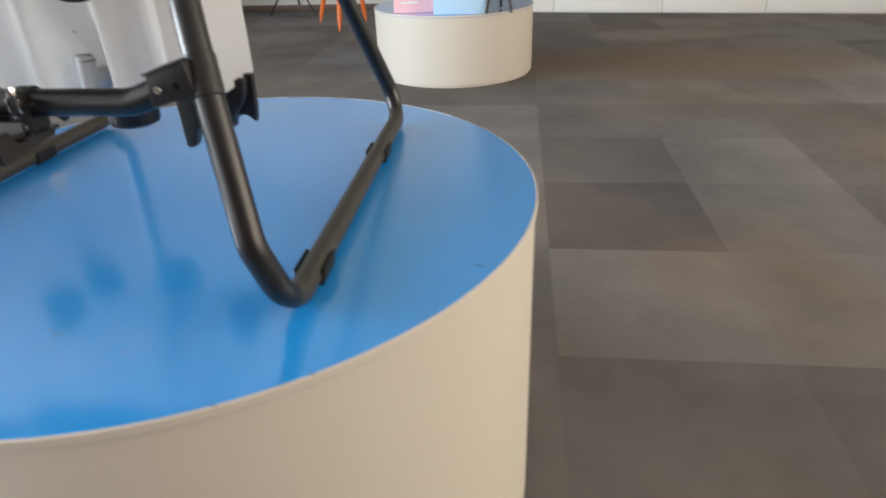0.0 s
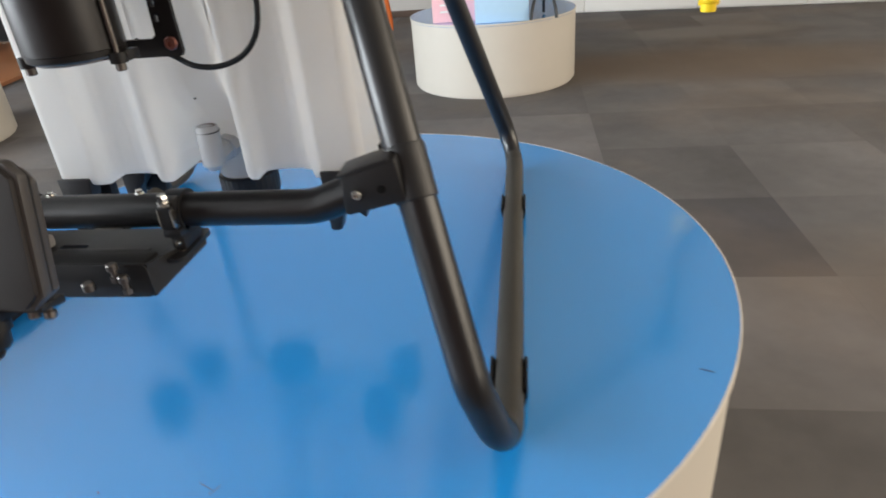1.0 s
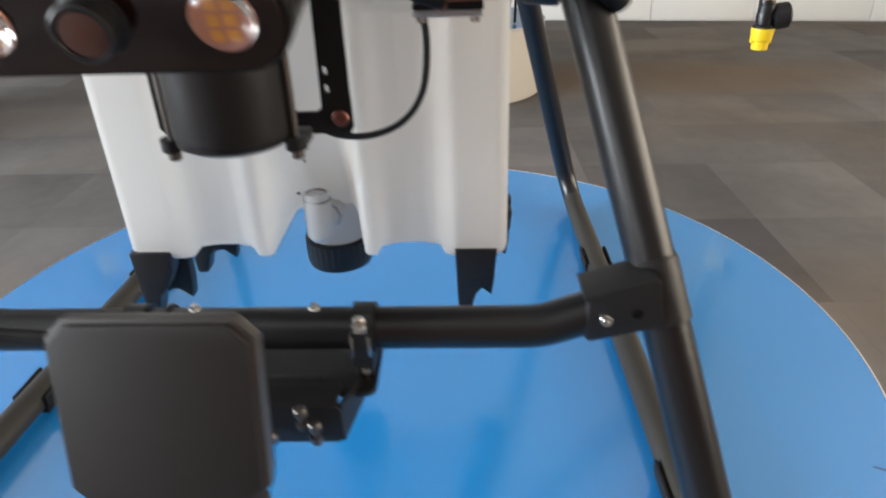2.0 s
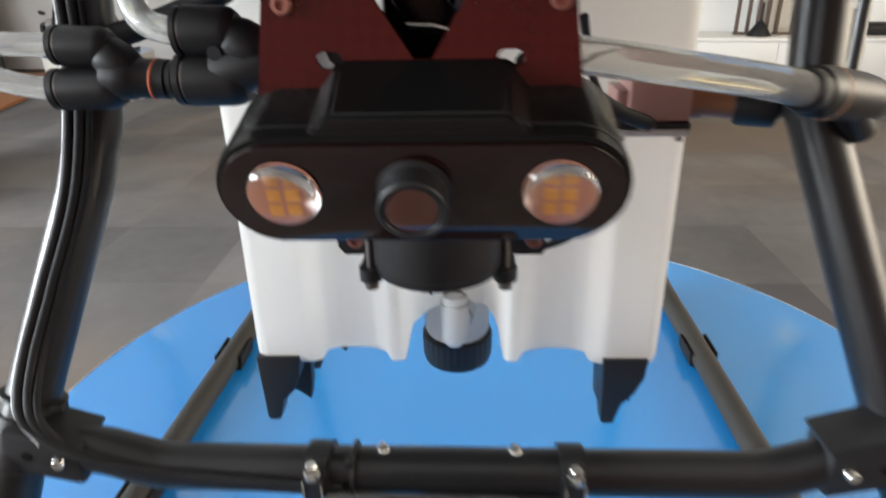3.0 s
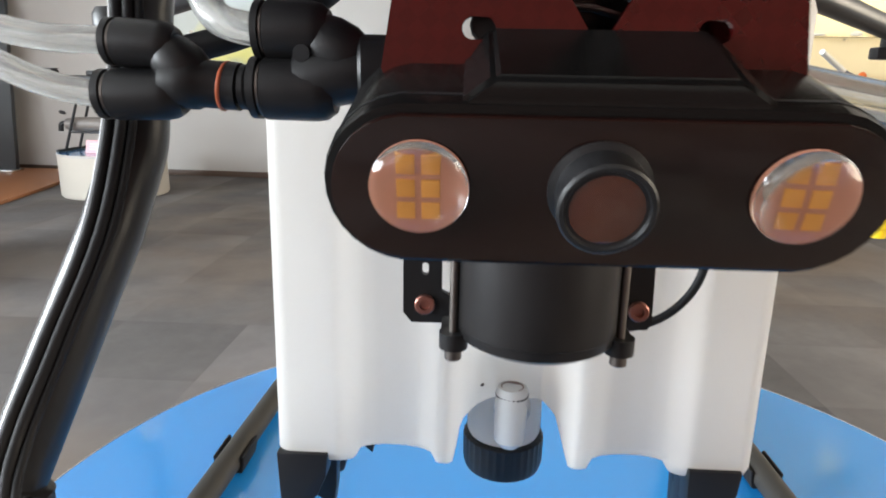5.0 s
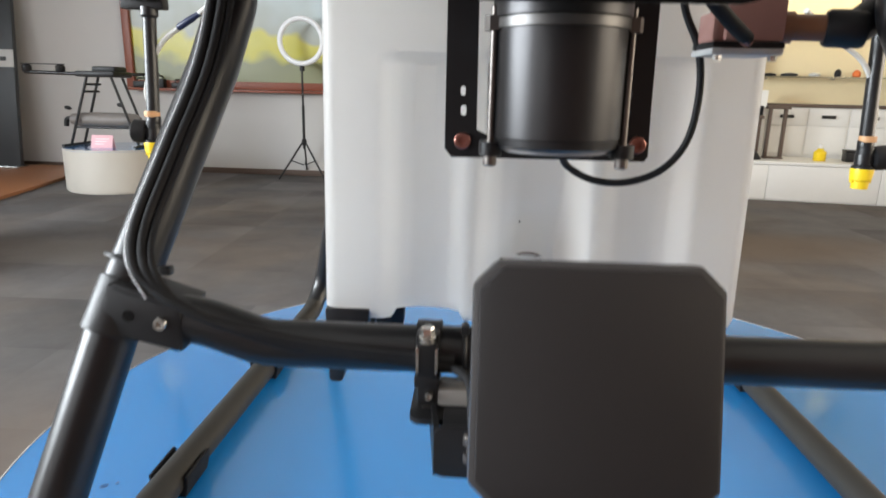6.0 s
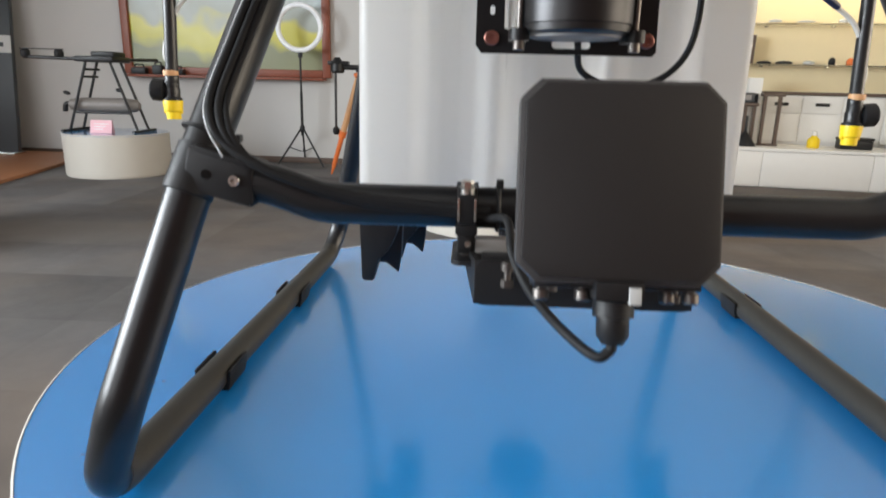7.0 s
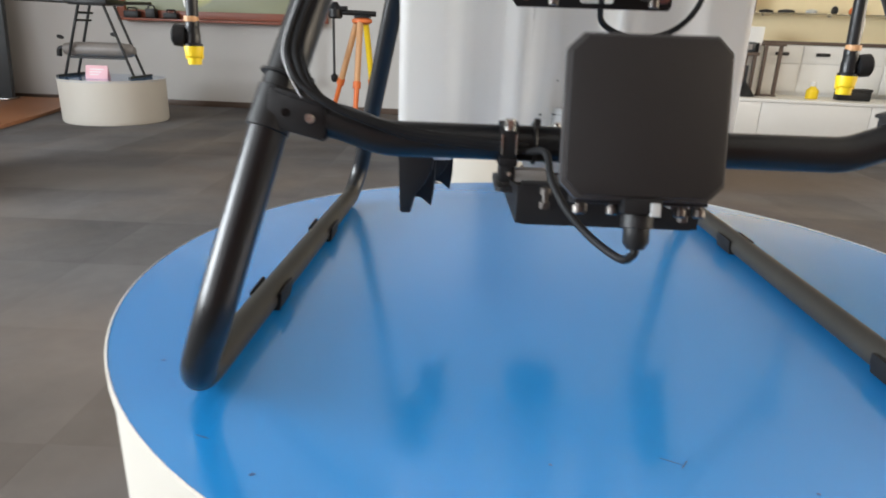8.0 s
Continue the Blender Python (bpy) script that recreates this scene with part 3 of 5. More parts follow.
part("tie_head", box(-0.2045, -0.2365, 0.7965, -0.1975, -0.2305, 0.8010, 0.001), PLASTIC, drone)

# ---- radar on its bracket ----
def round_rect(x0, y0, x1, y1, r, n=4):
    """A rectangle outline with rounded corners."""
    pts = []
    for cx, cy, a0 in ((x1 - r, y1 - r, 0), (x0 + r, y1 - r, 90), (x0 + r, y0 + r, 180), (x1 - r, y0 + r, 270)):
        pts += [(cx + r * math.cos(radians(a0 + 90 * k / n)), cy + r * math.sin(radians(a0 + 90 * k / n))) for k in range(n + 1)]
    return pts


def gusset(s, xb, xf):
    """A side plate that falls from the bracket's top plate to its front flange."""
    outer = [(xb, -0.2230, 0.7370), (xb, -0.2260, 0.7295), (xf, -0.2795, 0.7185), (xf, -0.2795, 0.7430)]
    bm = bmesh.new()
    va, vb = [bm.verts.new((s * x, y, z)) for x, y, z in outer], [bm.verts.new((s * (x - 0.0026), y, z)) for x, y, z in outer]
    for k in range(4):
        bm.faces.new((va[k], va[(k + 1) % 4], vb[(k + 1) % 4], vb[k]))
    bm.faces.new(va), bm.faces.new(vb[::-1])
    return bm


bracket = part("radar_bracket", join(
    sheet(round_rect(-0.0730, -0.2630, 0.0715, -0.2150, 0.006), 0.003, Matrix.Translation((0, 0, 0.7345)), 0.0, [round_rect(-0.034, -0.2520, -0.012, -0.2400, 0.002)]),
    sheet(round_rect(-0.0600, -0.0125, 0.0560, 0.0130, 0.005), 0.0032, Matrix.Translation((0, -0.2775, 0.7305)) @ XZ, 0.0008),
    box(-0.0560, -0.2790, 0.7395, 0.0530, -0.2600, 0.7425, 0.0006),
    gusset(1, 0.0700, 0.0560), gusset(-1, 0.0660, 0.0600)), PLASTIC, drone, "folded black sheet bracket under the crossbar")
part("rib", box(-0.0300, -0.2580, 0.7376, 0.0420, -0.2500, 0.7400, 0.0008), JOINTM, bracket, "raised rib on the bracket")
for x, y, z in ((-0.043, -0.287, 0.737), (0.036, -0.286, 0.740), (0.043, -0.288, 0.732)):
    part("bolt", join(turned((x, y, z - 0.005), (x, y, z + 0.004), [(0.0019, 0), (0.0019, 1)], 10), turned((x, y, z + 0.003), (x, y, z + 0.0075), [(0.0036, 0), (0.0036, 0.8), (0.0028, 1)], 10),
                      turned((x, y, z - 0.006), (x, y, z - 0.002), [(0.0034, 0), (0.0034, 1)], 6)), BRASS, bracket, "dull steel bolt with nut")
for x in (-0.052, 0.05):
    part("bolt", turned((x * 0.42, -0.294, 0.7325), (x * 0.42, -0.294, 0.738), [(0.0040, 0), (0.0040, 0.8), (0.003, 1)], 12), BRASS, bracket)
part("spacer", box(-0.060, -0.252, 0.7385, -0.038, -0.240, 0.7475, 0.002), DULLGREY, bracket, "dull grey spacer block")

rm = Matrix.Translation((-0.0024, -0.3432, 0.7955)) @ Matrix.Rotation(radians(-13.5), 4, "X")
h, c = 0.0425, 0.0085
octo = [(-h + c, -h), (h - c, -h), (h, -h + c), (h, h - c), (h - c, h), (-h + c, h), (-h, h - c), (-h, -h + c)]
radar = part("radar", join(
    sheet(octo, 0.0075, rm @ Matrix.Translation((0, 0.0100, 0)) @ XZ, 0.0022),
    sheet([(x * 0.95, y * 0.93 - 0.002) for x, y in octo], 0.0100, rm @ Matrix.Translation((0, 0.0190, 0)) @ XZ, 0.0022)), RADSIDE, drone, "square matte black radar box with cut corners")
part("front_cover", sheet([(x * 0.945, y * 0.945) for x, y in octo], 0.004, rm @ Matrix.Translation((0, 0.0032, 0)) @ XZ, 0.0012), RADOME, radar, "flat matte front cover")
part("seam", sheet([(x * 0.975, y * 0.965) for x, y in octo], 0.0016, rm @ Matrix.Translation((0, 0.0118, 0)) @ XZ), PLASTIC, radar)
for x in (-0.030, -0.012, 0.024, 0.034):
    part("bolt", turned(rm @ Vector((x, 0.014, -0.0505)), rm @ Vector((x, 0.014, -0.0400)), [(0.0024, 0), (0.0036, 0.08), (0.0036, 0.45), (0.0020, 0.5), (0.0020, 1)], 10), BRASS, radar)
part("lower_flange", box(-0.034, 0.006, -0.0445, 0.036, 0.026, -0.0395, 0.0012, rm), PLASTIC, radar, "black flange under the radar box")
g0, g1 = rm @ Vector((0.0005, 0.010, -0.0415)), rm @ Vector((0.0005, 0.010, -0.0680))
gland = part("cable_gland", join(
    turned(g0, g1, [(0.0075, 0), (0.0075, 0.30), (0.0088, 0.31), (0.0088, 0.55), (0.0070, 0.57), (0.0070, 0.86), (0.0045, 1)], 12),
    box(-0.0095, -0.001, -0.049, 0.0105, 0.021, -0.041, 0.001, rm)), PLASTIC, radar, "black ribbed cable gland")
part("label", box(0.0040, -0.0022, -0.0500, 0.0090, 0.0008, -0.0430, 0.0005, rm), GREY, gland)
g2 = rm @ Vector((0.0005, 0.010, -0.0700))
part("cable", tube(spline([g1, g2 + Vector((-0.001, 0.000, -0.0012)), g2 + Vector((-0.007, 0.001, -0.004)), Vector((-0.021, -0.330, 0.7260)), Vector((-0.034, -0.316, 0.738)), Vector((-0.042, -0.300, 0.752)), Vector((-0.044, -0.280, 0.7645)),
                           Vector((-0.052, -0.2535, 0.7600)), Vector((-0.060, -0.2510, 0.7590))], 7), 0.0023, 12), RUBBER, radar, "black cable looping up to the crossbar")

# ---- tank ----


def step(x, a, b):
    t = min(1, max(0, (x - a) / (b - a)))
    return t * t * (3 - 2 * t)


def tank_front(x, z):
    a = abs(x)
    hw, rc = 0.1565, 0.011
    low = 1 - step(z, 0.908, 0.918)
    y = -0.080 + 0.009 * low * (1 - step(a, 0.098, 0.117))
    y -= 0.007 * low * (step(a, 0.030, 0.045) - step(a, 0.047, 0.064))
    deep = 0.013 + 0.030 * (1 - step(z, 0.760, 0.815))
    y += deep * low * (1 - step(a, 0.022, 0.042)) * (1 if x > 0 else 1 - 0.4 * step(a, 0.008, 0.032))
    y += 0.003 * (step(a, 0.058, 0.076) - step(a, 0.088, 0.104)) * low
    if a > hw - rc:
        q = (a - hw + rc) / rc
        y += rc * (1 - math.sqrt(max(0, 1 - q * q)))
    return y


def tank_floor(x):
    a = abs(x)
    z = 0.7175 + 0.0065 * (step(a, 0.050, 0.054) - step(a, 0.104, 0.108))
    return z + 0.0250 * (1 - step(a, 0.034, 0.040))


def tank_body():
    bm = bmesh.new()
    hw, yb, zt = 0.1565, 0.062, 1.02
    xs = [-hw + 2 * hw * k / 150 for k in range(151)]
    xs = sorted(set(xs + [s * (hw - 0.011 * (1 - math.cos(math.pi / 2 * k / 8)) ) for k in range(9) for s in (-1, 1)]))
    rows = [0.0, 0.003, 0.009, 0.02, 0.035, 0.05, 0.062, 0.074, 0.086, 0.098, 0.12, 0.187, 0.190, 0.193, 0.196, 0.200, 0.23, 0.288, 0.297, 0.301]
    inset = [0.006, 0.0022] + [0.0] * 16 + [0.003, 0.008]
    cols = []
    for x in xs:
        zb = tank_floor(x)
        yr = yb - (0.016 * (1 - math.sqrt(max(0, 1 - ((abs(x) - hw + 0.016) / 0.016) ** 2))) if abs(x) > hw - 0.016 else 0)
        ring = []
        for q, dz in zip(inset, rows):
            z = zb + dz * (zt - zb) / 0.301
            ring.append(bm.verts.new((x * (1 - q / hw * 0.6) * (1 - 0.045 * (z - 0.72)), min(tank_front(x, z) + q, -0.02), z)))
        for q, dz in list(zip(inset, rows))[::-1]:
            z = zb + dz * (zt - zb) / 0.301
            ring.append(bm.verts.new((x * (1 - q / hw * 0.6) * (1 - 0.045 * (z - 0.72)), max(yr - q, -0.018), z)))
        cols.append(ring)
    n = len(cols[0])
    for a, b in zip(cols, cols[1:]):
        for k in range(n):
            bm.faces.new((a[k], b[k], b[(k + 1) % n], a[(k + 1) % n]))
    bm.faces.new(cols[0])
    bm.faces.new(cols[-1][::-1])
    return bm


tank = part("tank", tank_body(), TANKM, drone, "milky white ribbed plastic spray tank")
part("tank_lid", lathe([(0.055, 1.018), (0.055, 1.035), (0.050, 1.042), (0, 1.042)], Matrix.Translation((0, -0.02, 0)), 32), PLASTIC, tank)
part("outlet_neck", lathe([(0.0290, 0.752), (0.0290, 0.701), (0.0275, 0.6975), (0, 0.6975)][::-1], Matrix.Translation((0, 0.010, 0)), 40), TANKM, tank)
bm = lathe([(0.026, 0.6670), (0.0300, 0.6690), (0.0312, 0.674), (0.0316, 0.6955), (0.0298, 0.6970)], Matrix.Translation((0, 0.010, 0)), 96)
for v in bm.verts:
    a = math.atan2(v.co.y - 0.010, v.co.x)
    if v.co.z > 0.672:
        v.co.x *= 1 + 0.014 * math.cos(32 * a)
        v.co.y = 0.010 + (v.co.y - 0.010) * (1 + 0.014 * math.cos(32 * a))
part("outlet_cap", bm, PLASTIC, tank, "black ribbed screw cap")
elbow = part("outlet_elbow", join(
    turned((-0.0005, -0.0575, 0.7240), (0.0003, -0.055, 0.7675), [(0.0060, 0), (0.0105, 0.12), (0.0110, 0.55), (0.0110, 0.93), (0.0100, 0.97), (0.0100, 1)], 24),
    turned((0.0000, -0.058, 0.7345), (0.0040, -0.020, 0.7385), [(0.0085, 0), (0.0105, 0.15), (0.0105, 0.60), (0.0132, 0.61), (0.0132, 1)], 8)), GREY, tank, "light grey elbow fitting")
part("mouth", lathe([(0.0078, 0), (0.0078, 0.0006), (0.0070, 0.0006), (0.0066, -0.004), (0, -0.004)], Matrix.Translation((0.0003, -0.055, 0.7672)), 20), MOUTH, elbow, "dark open mouth of the fitting")
part("ring", turned((0.0003, -0.055, 0.7615), (0.0003, -0.055, 0.7628), [(0.0113, 0), (0.0113, 1)], 24), PLASTIC, elbow)
for x in (-0.155, 0.114):
    for y0, y1, dx in ((-0.083, -0.044, 0.0), (-0.012, 0.028, 0.017)):
        leg = [(x, 0.727), (x + 0.034, 0.727), (x + 0.0325, 0.7100), (x + 0.026, 0.6950), (x + 0.017, 0.6850), (x + 0.0125, 0.6675), (x + 0.0105, 0.6665), (x + 0.0035, 0.6665), (x + 0.0020, 0.6690)]
        back = [(x, 0.727), (x + 0.035, 0.727), (x + 0.0335, 0.6840), (x + 0.031, 0.6665), (x + 0.024, 0.6725), (x + 0.020, 0.6755), (x + 0.014, 0.6755), (x + 0.010, 0.6730), (x + 0.002, 0.6730)]
        part("tank_foot", join(sheet(leg[::-1], 0.016, Matrix.Translation((dx, y0 + 0.016, 0)) @ XZ, 0.0012), sheet(back[::-1], 0.012, Matrix.Translation((dx, y1, 0)) @ XZ, 0.0012),
                               box(x + dx + 0.001, y0 + 0.010, 0.678, x + dx + 0.009, y1 - 0.008, 0.726, 0.001)), PLASTIC, tank, "tapered black foot under the tank")
part("moulding_mark", box(-0.0080, -0.0500, 0.7920, -0.0068, -0.0430, 0.7931, 0), PLASTIC, tank)
part("moulding_mark", box(-0.0215, -0.0375, 0.7583, -0.0185, -0.0290, 0.7595, 0), PLASTIC, tank)

# ---- pump motor on its bracket ----
holder = part("motor_bracket", sheet(
    [(-0.061, 0.858), (-0.057, 0.853), (0.0555, 0.853), (0.0575, 0.856), (0.0568, 0.880), (0.0560, 0.955), (0.0405, 0.955), (0.0395, 0.869), (0.036, 0.866), (-0.036, 0.866), (-0.0425, 0.869), (-0.0435, 0.955), (-0.061, 0.955)], 0.004,
    Matrix.Translation((-0.0017, -0.158, 0)) @ XZ, 0.0, [slot(-0.0505, 0.8800, 0.0034, 0.0060), slot(-0.0510, 0.8910, 0.0030, 0.0054), slot(0.0437, 0.8800, 0.0028, 0.0052), slot(0.0437, 0.8905, 0.0028, 0.0052), slot(0.002, 0.8595, 0.026, 0.0058)]), PLASTIC, drone,
    "black slotted bracket behind the motor")
for s in (1, -1):
    screw(holder, (s * 0.0505 - 0.0017, -0.162, 0.8625), (0, -1, 0), 0.0050, REDDISH)
MX = -0.0030  # the motor hangs a little off the middle
mc = Matrix.Translation((MX, -0.196, 0))
motor = part("pump_motor", lathe([(0.020, 0.8615), (0.029, 0.8622), (0.0322, 0.8640), (0.0325, 0.868), (0.0332, 0.8685), (0.0332, 0.9265), (0.0348, 0.9270), (0.0348, 0.938), (0, 0.938)], mc, 48), ANODISED, drone, "black anodised round pump motor")
# pale disc added to paint light from below onto the motor's underside
part("pale_disc", lathe([(0, 0.8606), (0.0265, 0.8606), (0.0275, 0.8612), (0.0275, 0.8628)], mc, 48), DULLGREY, motor, "dull grey disc under the motor, lightened as if lit from below")
part("flange", lathe([(0.0335, 0.9212), (0.0344, 0.9216), (0.0344, 0.9262), (0.0335, 0.9268)], mc, 48), FLANGE, motor, "dull turned metal flange")
for s in (1, -1):
    part("tie_rod", join(tube([(MX + s * 0.0342, -0.203, 0.857), (MX + s * 0.0342, -0.203, 0.932)], 0.0019, 10),
                         turned((MX + s * 0.0342, -0.203, 0.9205), (MX + s * 0.0342, -0.203, 0.9275), [(0.0050, 0), (0.0050, 1)], 6)), BRASS, motor, "steel tie rod")
    lug = part("lug", join(turned((MX + s * 0.0342, -0.203, 0.8585), (MX + s * 0.0342, -0.203, 0.8655), [(0.0060, 0), (0.0060, 1)], 16), box(MX + s * 0.0342 - 0.0055, -0.200, 0.8585, MX + s * 0.0342 + 0.0055, -0.185, 0.8655, 0.001)), PLASTIC, motor)
    part("bolt", turned((MX + s * 0.0342, -0.203, 0.8530), (MX + s * 0.0342, -0.203, 0.8590), [(0.0028, 0), (0.0036, 0.1), (0.0036, 1)], 10), BRASS, lug)
part("cable", tube(spline([(0.0740, -0.130, 0.9781), (0.0835, -0.110, 0.9459), (0.0950, -0.110, 0.9201), (0.0988, -0.110, 0.8932), (0.0945, -0.110, 0.8625), (0.0800, -0.110, 0.8430), (0.0580, -0.110, 0.8340), (0.0345, -0.110, 0.8350), (0.0162, -0.110, 0.8450), (0.008, -0.140, 0.862)], 7), 0.0024, 12), RUBBER, motor,
     "black motor cable in a loop")

# ---- camera unit with two lamps ----
ct = Matrix.Translation((-0.001, -0.3060, 0.9407)) @ Matrix.Rotation(radians(17.2), 4, "X")


def loft(rings, m, bevel=0.0):
    """Rings of equal count joined into a closed, softened solid."""
    bm = bmesh.new()
    vs = [[bm.verts.new(m @ Vector(p)) for p in r] for r in rings]
    n = len(rings[0])
    for a, b in zip(vs, vs[1:]):
        for k in range(n):
            bm.faces.new((a[k], a[(k + 1) % n], b[(k + 1) % n], b[k]))
    bm.faces.new(vs[0][::-1])
    bm.faces.new(vs[-1])
    if bevel:
        bmesh.ops.bevel(bm, geom=bm.edges[:], offset=bevel, segments=2, affect="EDGES", clamp_overlap=True)
    return bm


def stadium(hw, hh, n=14):
    return [(math.copysign(hw - hh, math.cos(q)) + hh * math.cos(q), hh * math.sin(q)) for q in (math.pi * (-0.5 + (k + 0.5) / n) for k in range(2 * n))]


unit = part("camera_unit", join(
    sheet(stadium(0.065, 0.0205), 0.040, ct @ Matrix.Translation((0, 0.041, 0)) @ XZ, 0.0022),
    loft([[(-0.0345, 0.0012, 0.0165), (0.0345, 0.0012, 0.0165), (0.0345, 0.042, 0.0165), (-0.0345, 0.042, 0.0165)],
          [(-0.0340, 0.0015, 0.0205), (0.0340, 0.0015, 0.0205), (0.0340, 0.041, 0.0205), (-0.0340, 0.041, 0.0205)],
          [(-0.0262, 0.0052, 0.0250), (0.0262, 0.0052, 0.0250), (0.0270, 0.034, 0.0290), (-0.0270, 0.034, 0.0290)]], ct, 0.0012)), HOUSING, drone,
    "glossy black camera housing with two round lamps")
part("bezel", sheet(stadium(0.0628, 0.0183), 0.0020, ct @ Matrix.Translation((0, 0.0012, 0)) @ XZ, 0.0006), BEZEL, unit, "mirror-black front face")
part("rim", sheet(stadium(0.0652, 0.0207), 0.0012, ct @ Matrix.Translation((0, 0.0075, 0)) @ XZ), PLASTIC, unit)
lx = ct @ Matrix.Translation((-0.0020, 0, 0.0016)) @ Matrix.Rotation(radians(90), 4, "X")
lens = part("lens", lathe([(0.0118, -0.004), (0.0118, 0.0012), (0.0102, 0.0020), (0.0102, 0.0078), (0.0107, 0.0084), (0.0107, 0.0104), (0.0101, 0.0110), (0.0092, 0.0110), (0.0088, 0.0102)], lx, 40), PLASTIC, unit, "short black lens barrel")
part("glass", lathe([(0.0089, 0.0100), (0.006, 0.0107), (0, 0.0110)], lx, 36), LENSGLASS, lens)
for s in (1, -1):
    lm = ct @ Matrix.Translation((s * 0.0425, 0, 0.0014)) @ Matrix.Rotation(radians(90), 4, "X")
    lamp = part("led_lamp", lathe([(0.0113, -0.004), (0.0113, 0.0010), (0, 0.0010)], lm, 36), LEDBASE, unit, "round lamp with six amber chips")
    for i in range(2):
        for j in range(3):
            part("led_chip", box(-0.0047 + i * 0.0053, -0.0070 + j * 0.0052, 0.0010, -0.0047 + i * 0.0053 + 0.0040, -0.0070 + j * 0.0052 + 0.0040, 0.0013, 0.0002, lm), LEDM, lamp)
    part("cover", lathe([(0, 0.0017), (0.0110, 0.0017), (0.0114, 0.0020), (0.0106, 0.0033), (0.0088, 0.0044), (0.006, 0.0052), (0.003, 0.0056), (0, 0.0057)], lm, 36), COVER, lamp, "clear domed cover")

# carbon plates that carry the camera unit
vp = [(-0.0545, 0.9665), (-0.048, 0.952), (0.047, 0.952), (0.0515, 0.9665), (0.0466, 1.004), (0.0450, 1.060), (0.060, 1.066), (0.016, 1.066), (0.016, 1.030), (0.0215, 1.008), (0.003, 0.9765), (-0.003, 0.9765), (-0.0235, 1.008), (-0.018, 1.030), (-0.018, 1.066), (-0.060, 1.066), (-0.0465, 1.060), (-0.0485, 1.004)]
vplate = part("carbon_bracket", sheet(vp, 0.0024, Matrix.Translation((-0.001, -0.2800, 0.0015)) @ XZ, 0.0, [slot(-0.030, 0.9765, 0.0085, 0.0056), slot(0.028, 0.9765, 0.0085, 0.0056)]), CARBON, drone, "glossy carbon plate with a v-shaped cut, a red reflection put into its colour")
for s in (1, -1):
    screw(vplate, (s * 0.0430 - 0.0012, -0.2826, 0.9950), (0, -1, 0), 0.0032, REDDISH)
    # raised dark disc stands for the shaded slot above each screw
    part("slot_disc", lathe([(0.0019, 0), (0.0019, 0.0005), (0, 0.0005)], along((s * 0.0430 - 0.0012, -0.2824, 1.0005), (s * 0.0430 - 0.0012, -0.29, 1.0005)), 14), RUBBER, vplate)
    part("side_cheek", sheet([(-0.276, 0.950), (-0.205, 0.935), (-0.19, 0.965), (-0.19, 1.066), (-0.276, 1.066)], 0.0022, Matrix.Translation((s * 0.043 - 0.0011, 0, 0)) @ Matrix(((0, 0, 1, 0), (1, 0, 0, 0), (0, 1, 0, 0), (0, 0, 0, 1))), 0.0004), CARBON, vplate)
part("bolt", turned((-0.0290, -0.2770, 0.9795), (-0.0290, -0.2690, 0.9795), [(0.0040, 0), (0.0044, 0.2), (0.0044, 1)], 12), PLASTIC, vplate)
ctrl = part("controller_box", join(box(-0.020, -0.236, 0.965, 0.012, -0.150, 1.060, 0.004), box(0.010, -0.235, 0.975, 0.041, -0.150, 1.059, 0.003)), GLOSS, drone, "black controller box behind the carbon plate")
for x in (0.0085, 0.0145):
    part("heat_fin", box(x, -0.2405, 0.990, x + 0.0035, -0.2365, 1.058, 0.0005), GREY, ctrl, "bright upright fin")
part("heat_fin", box(0.018, -0.2400, 1.002, 0.040, -0.2368, 1.008, 0.0005), GREY, ctrl)
part("diagonal_plate", sheet([(-0.0453, 1.040), (-0.0063, 0.984), (0.0073, 0.9744), (0.0146, 0.984), (-0.0324, 1.040)], 0.008, Matrix.Translation((0, -0.248, 0)) @ XZ, 0.0012), HOUSING, vplate, "thick black slanting plate")
# steel rod added to stand for the slanting plate's bright lower edge
part("plate_edge_rod", tube([(-0.008, -0.2575, 0.9862), (0.0010, -0.2580, 0.9858), (0.0085, -0.2575, 0.9838)], 0.0012, 8), STEEL, vplate)

# ---- unseen body that ties the legs and arms; its front edge adds shade ----
hub = part("unseen_frame", join(sheet([(-0.16, -0.20), (-0.12, -0.36), (0.12, -0.36), (0.16, -0.20), (0.16, 0.15), (0.10, 0.22), (-0.10, 0.22), (-0.16, 0.15)], 0.004, Matrix.Translation((0, 0, 1.066)), 0.0008),
                                sheet([(-0.16, -0.20), (-0.12, -0.36), (0.12, -0.36), (0.16, -0.20), (0.16, 0.15), (0.10, 0.22), (-0.10, 0.22), (-0.16, 0.15)], 0.004, Matrix.Translation((0, 0, 1.106)), 0.0008)), CARBON, drone, "two unseen carbon sheets above the tank, drawn forward for shade")
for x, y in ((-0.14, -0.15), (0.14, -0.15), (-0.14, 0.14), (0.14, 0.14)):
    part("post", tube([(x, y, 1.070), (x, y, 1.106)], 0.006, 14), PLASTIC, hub)
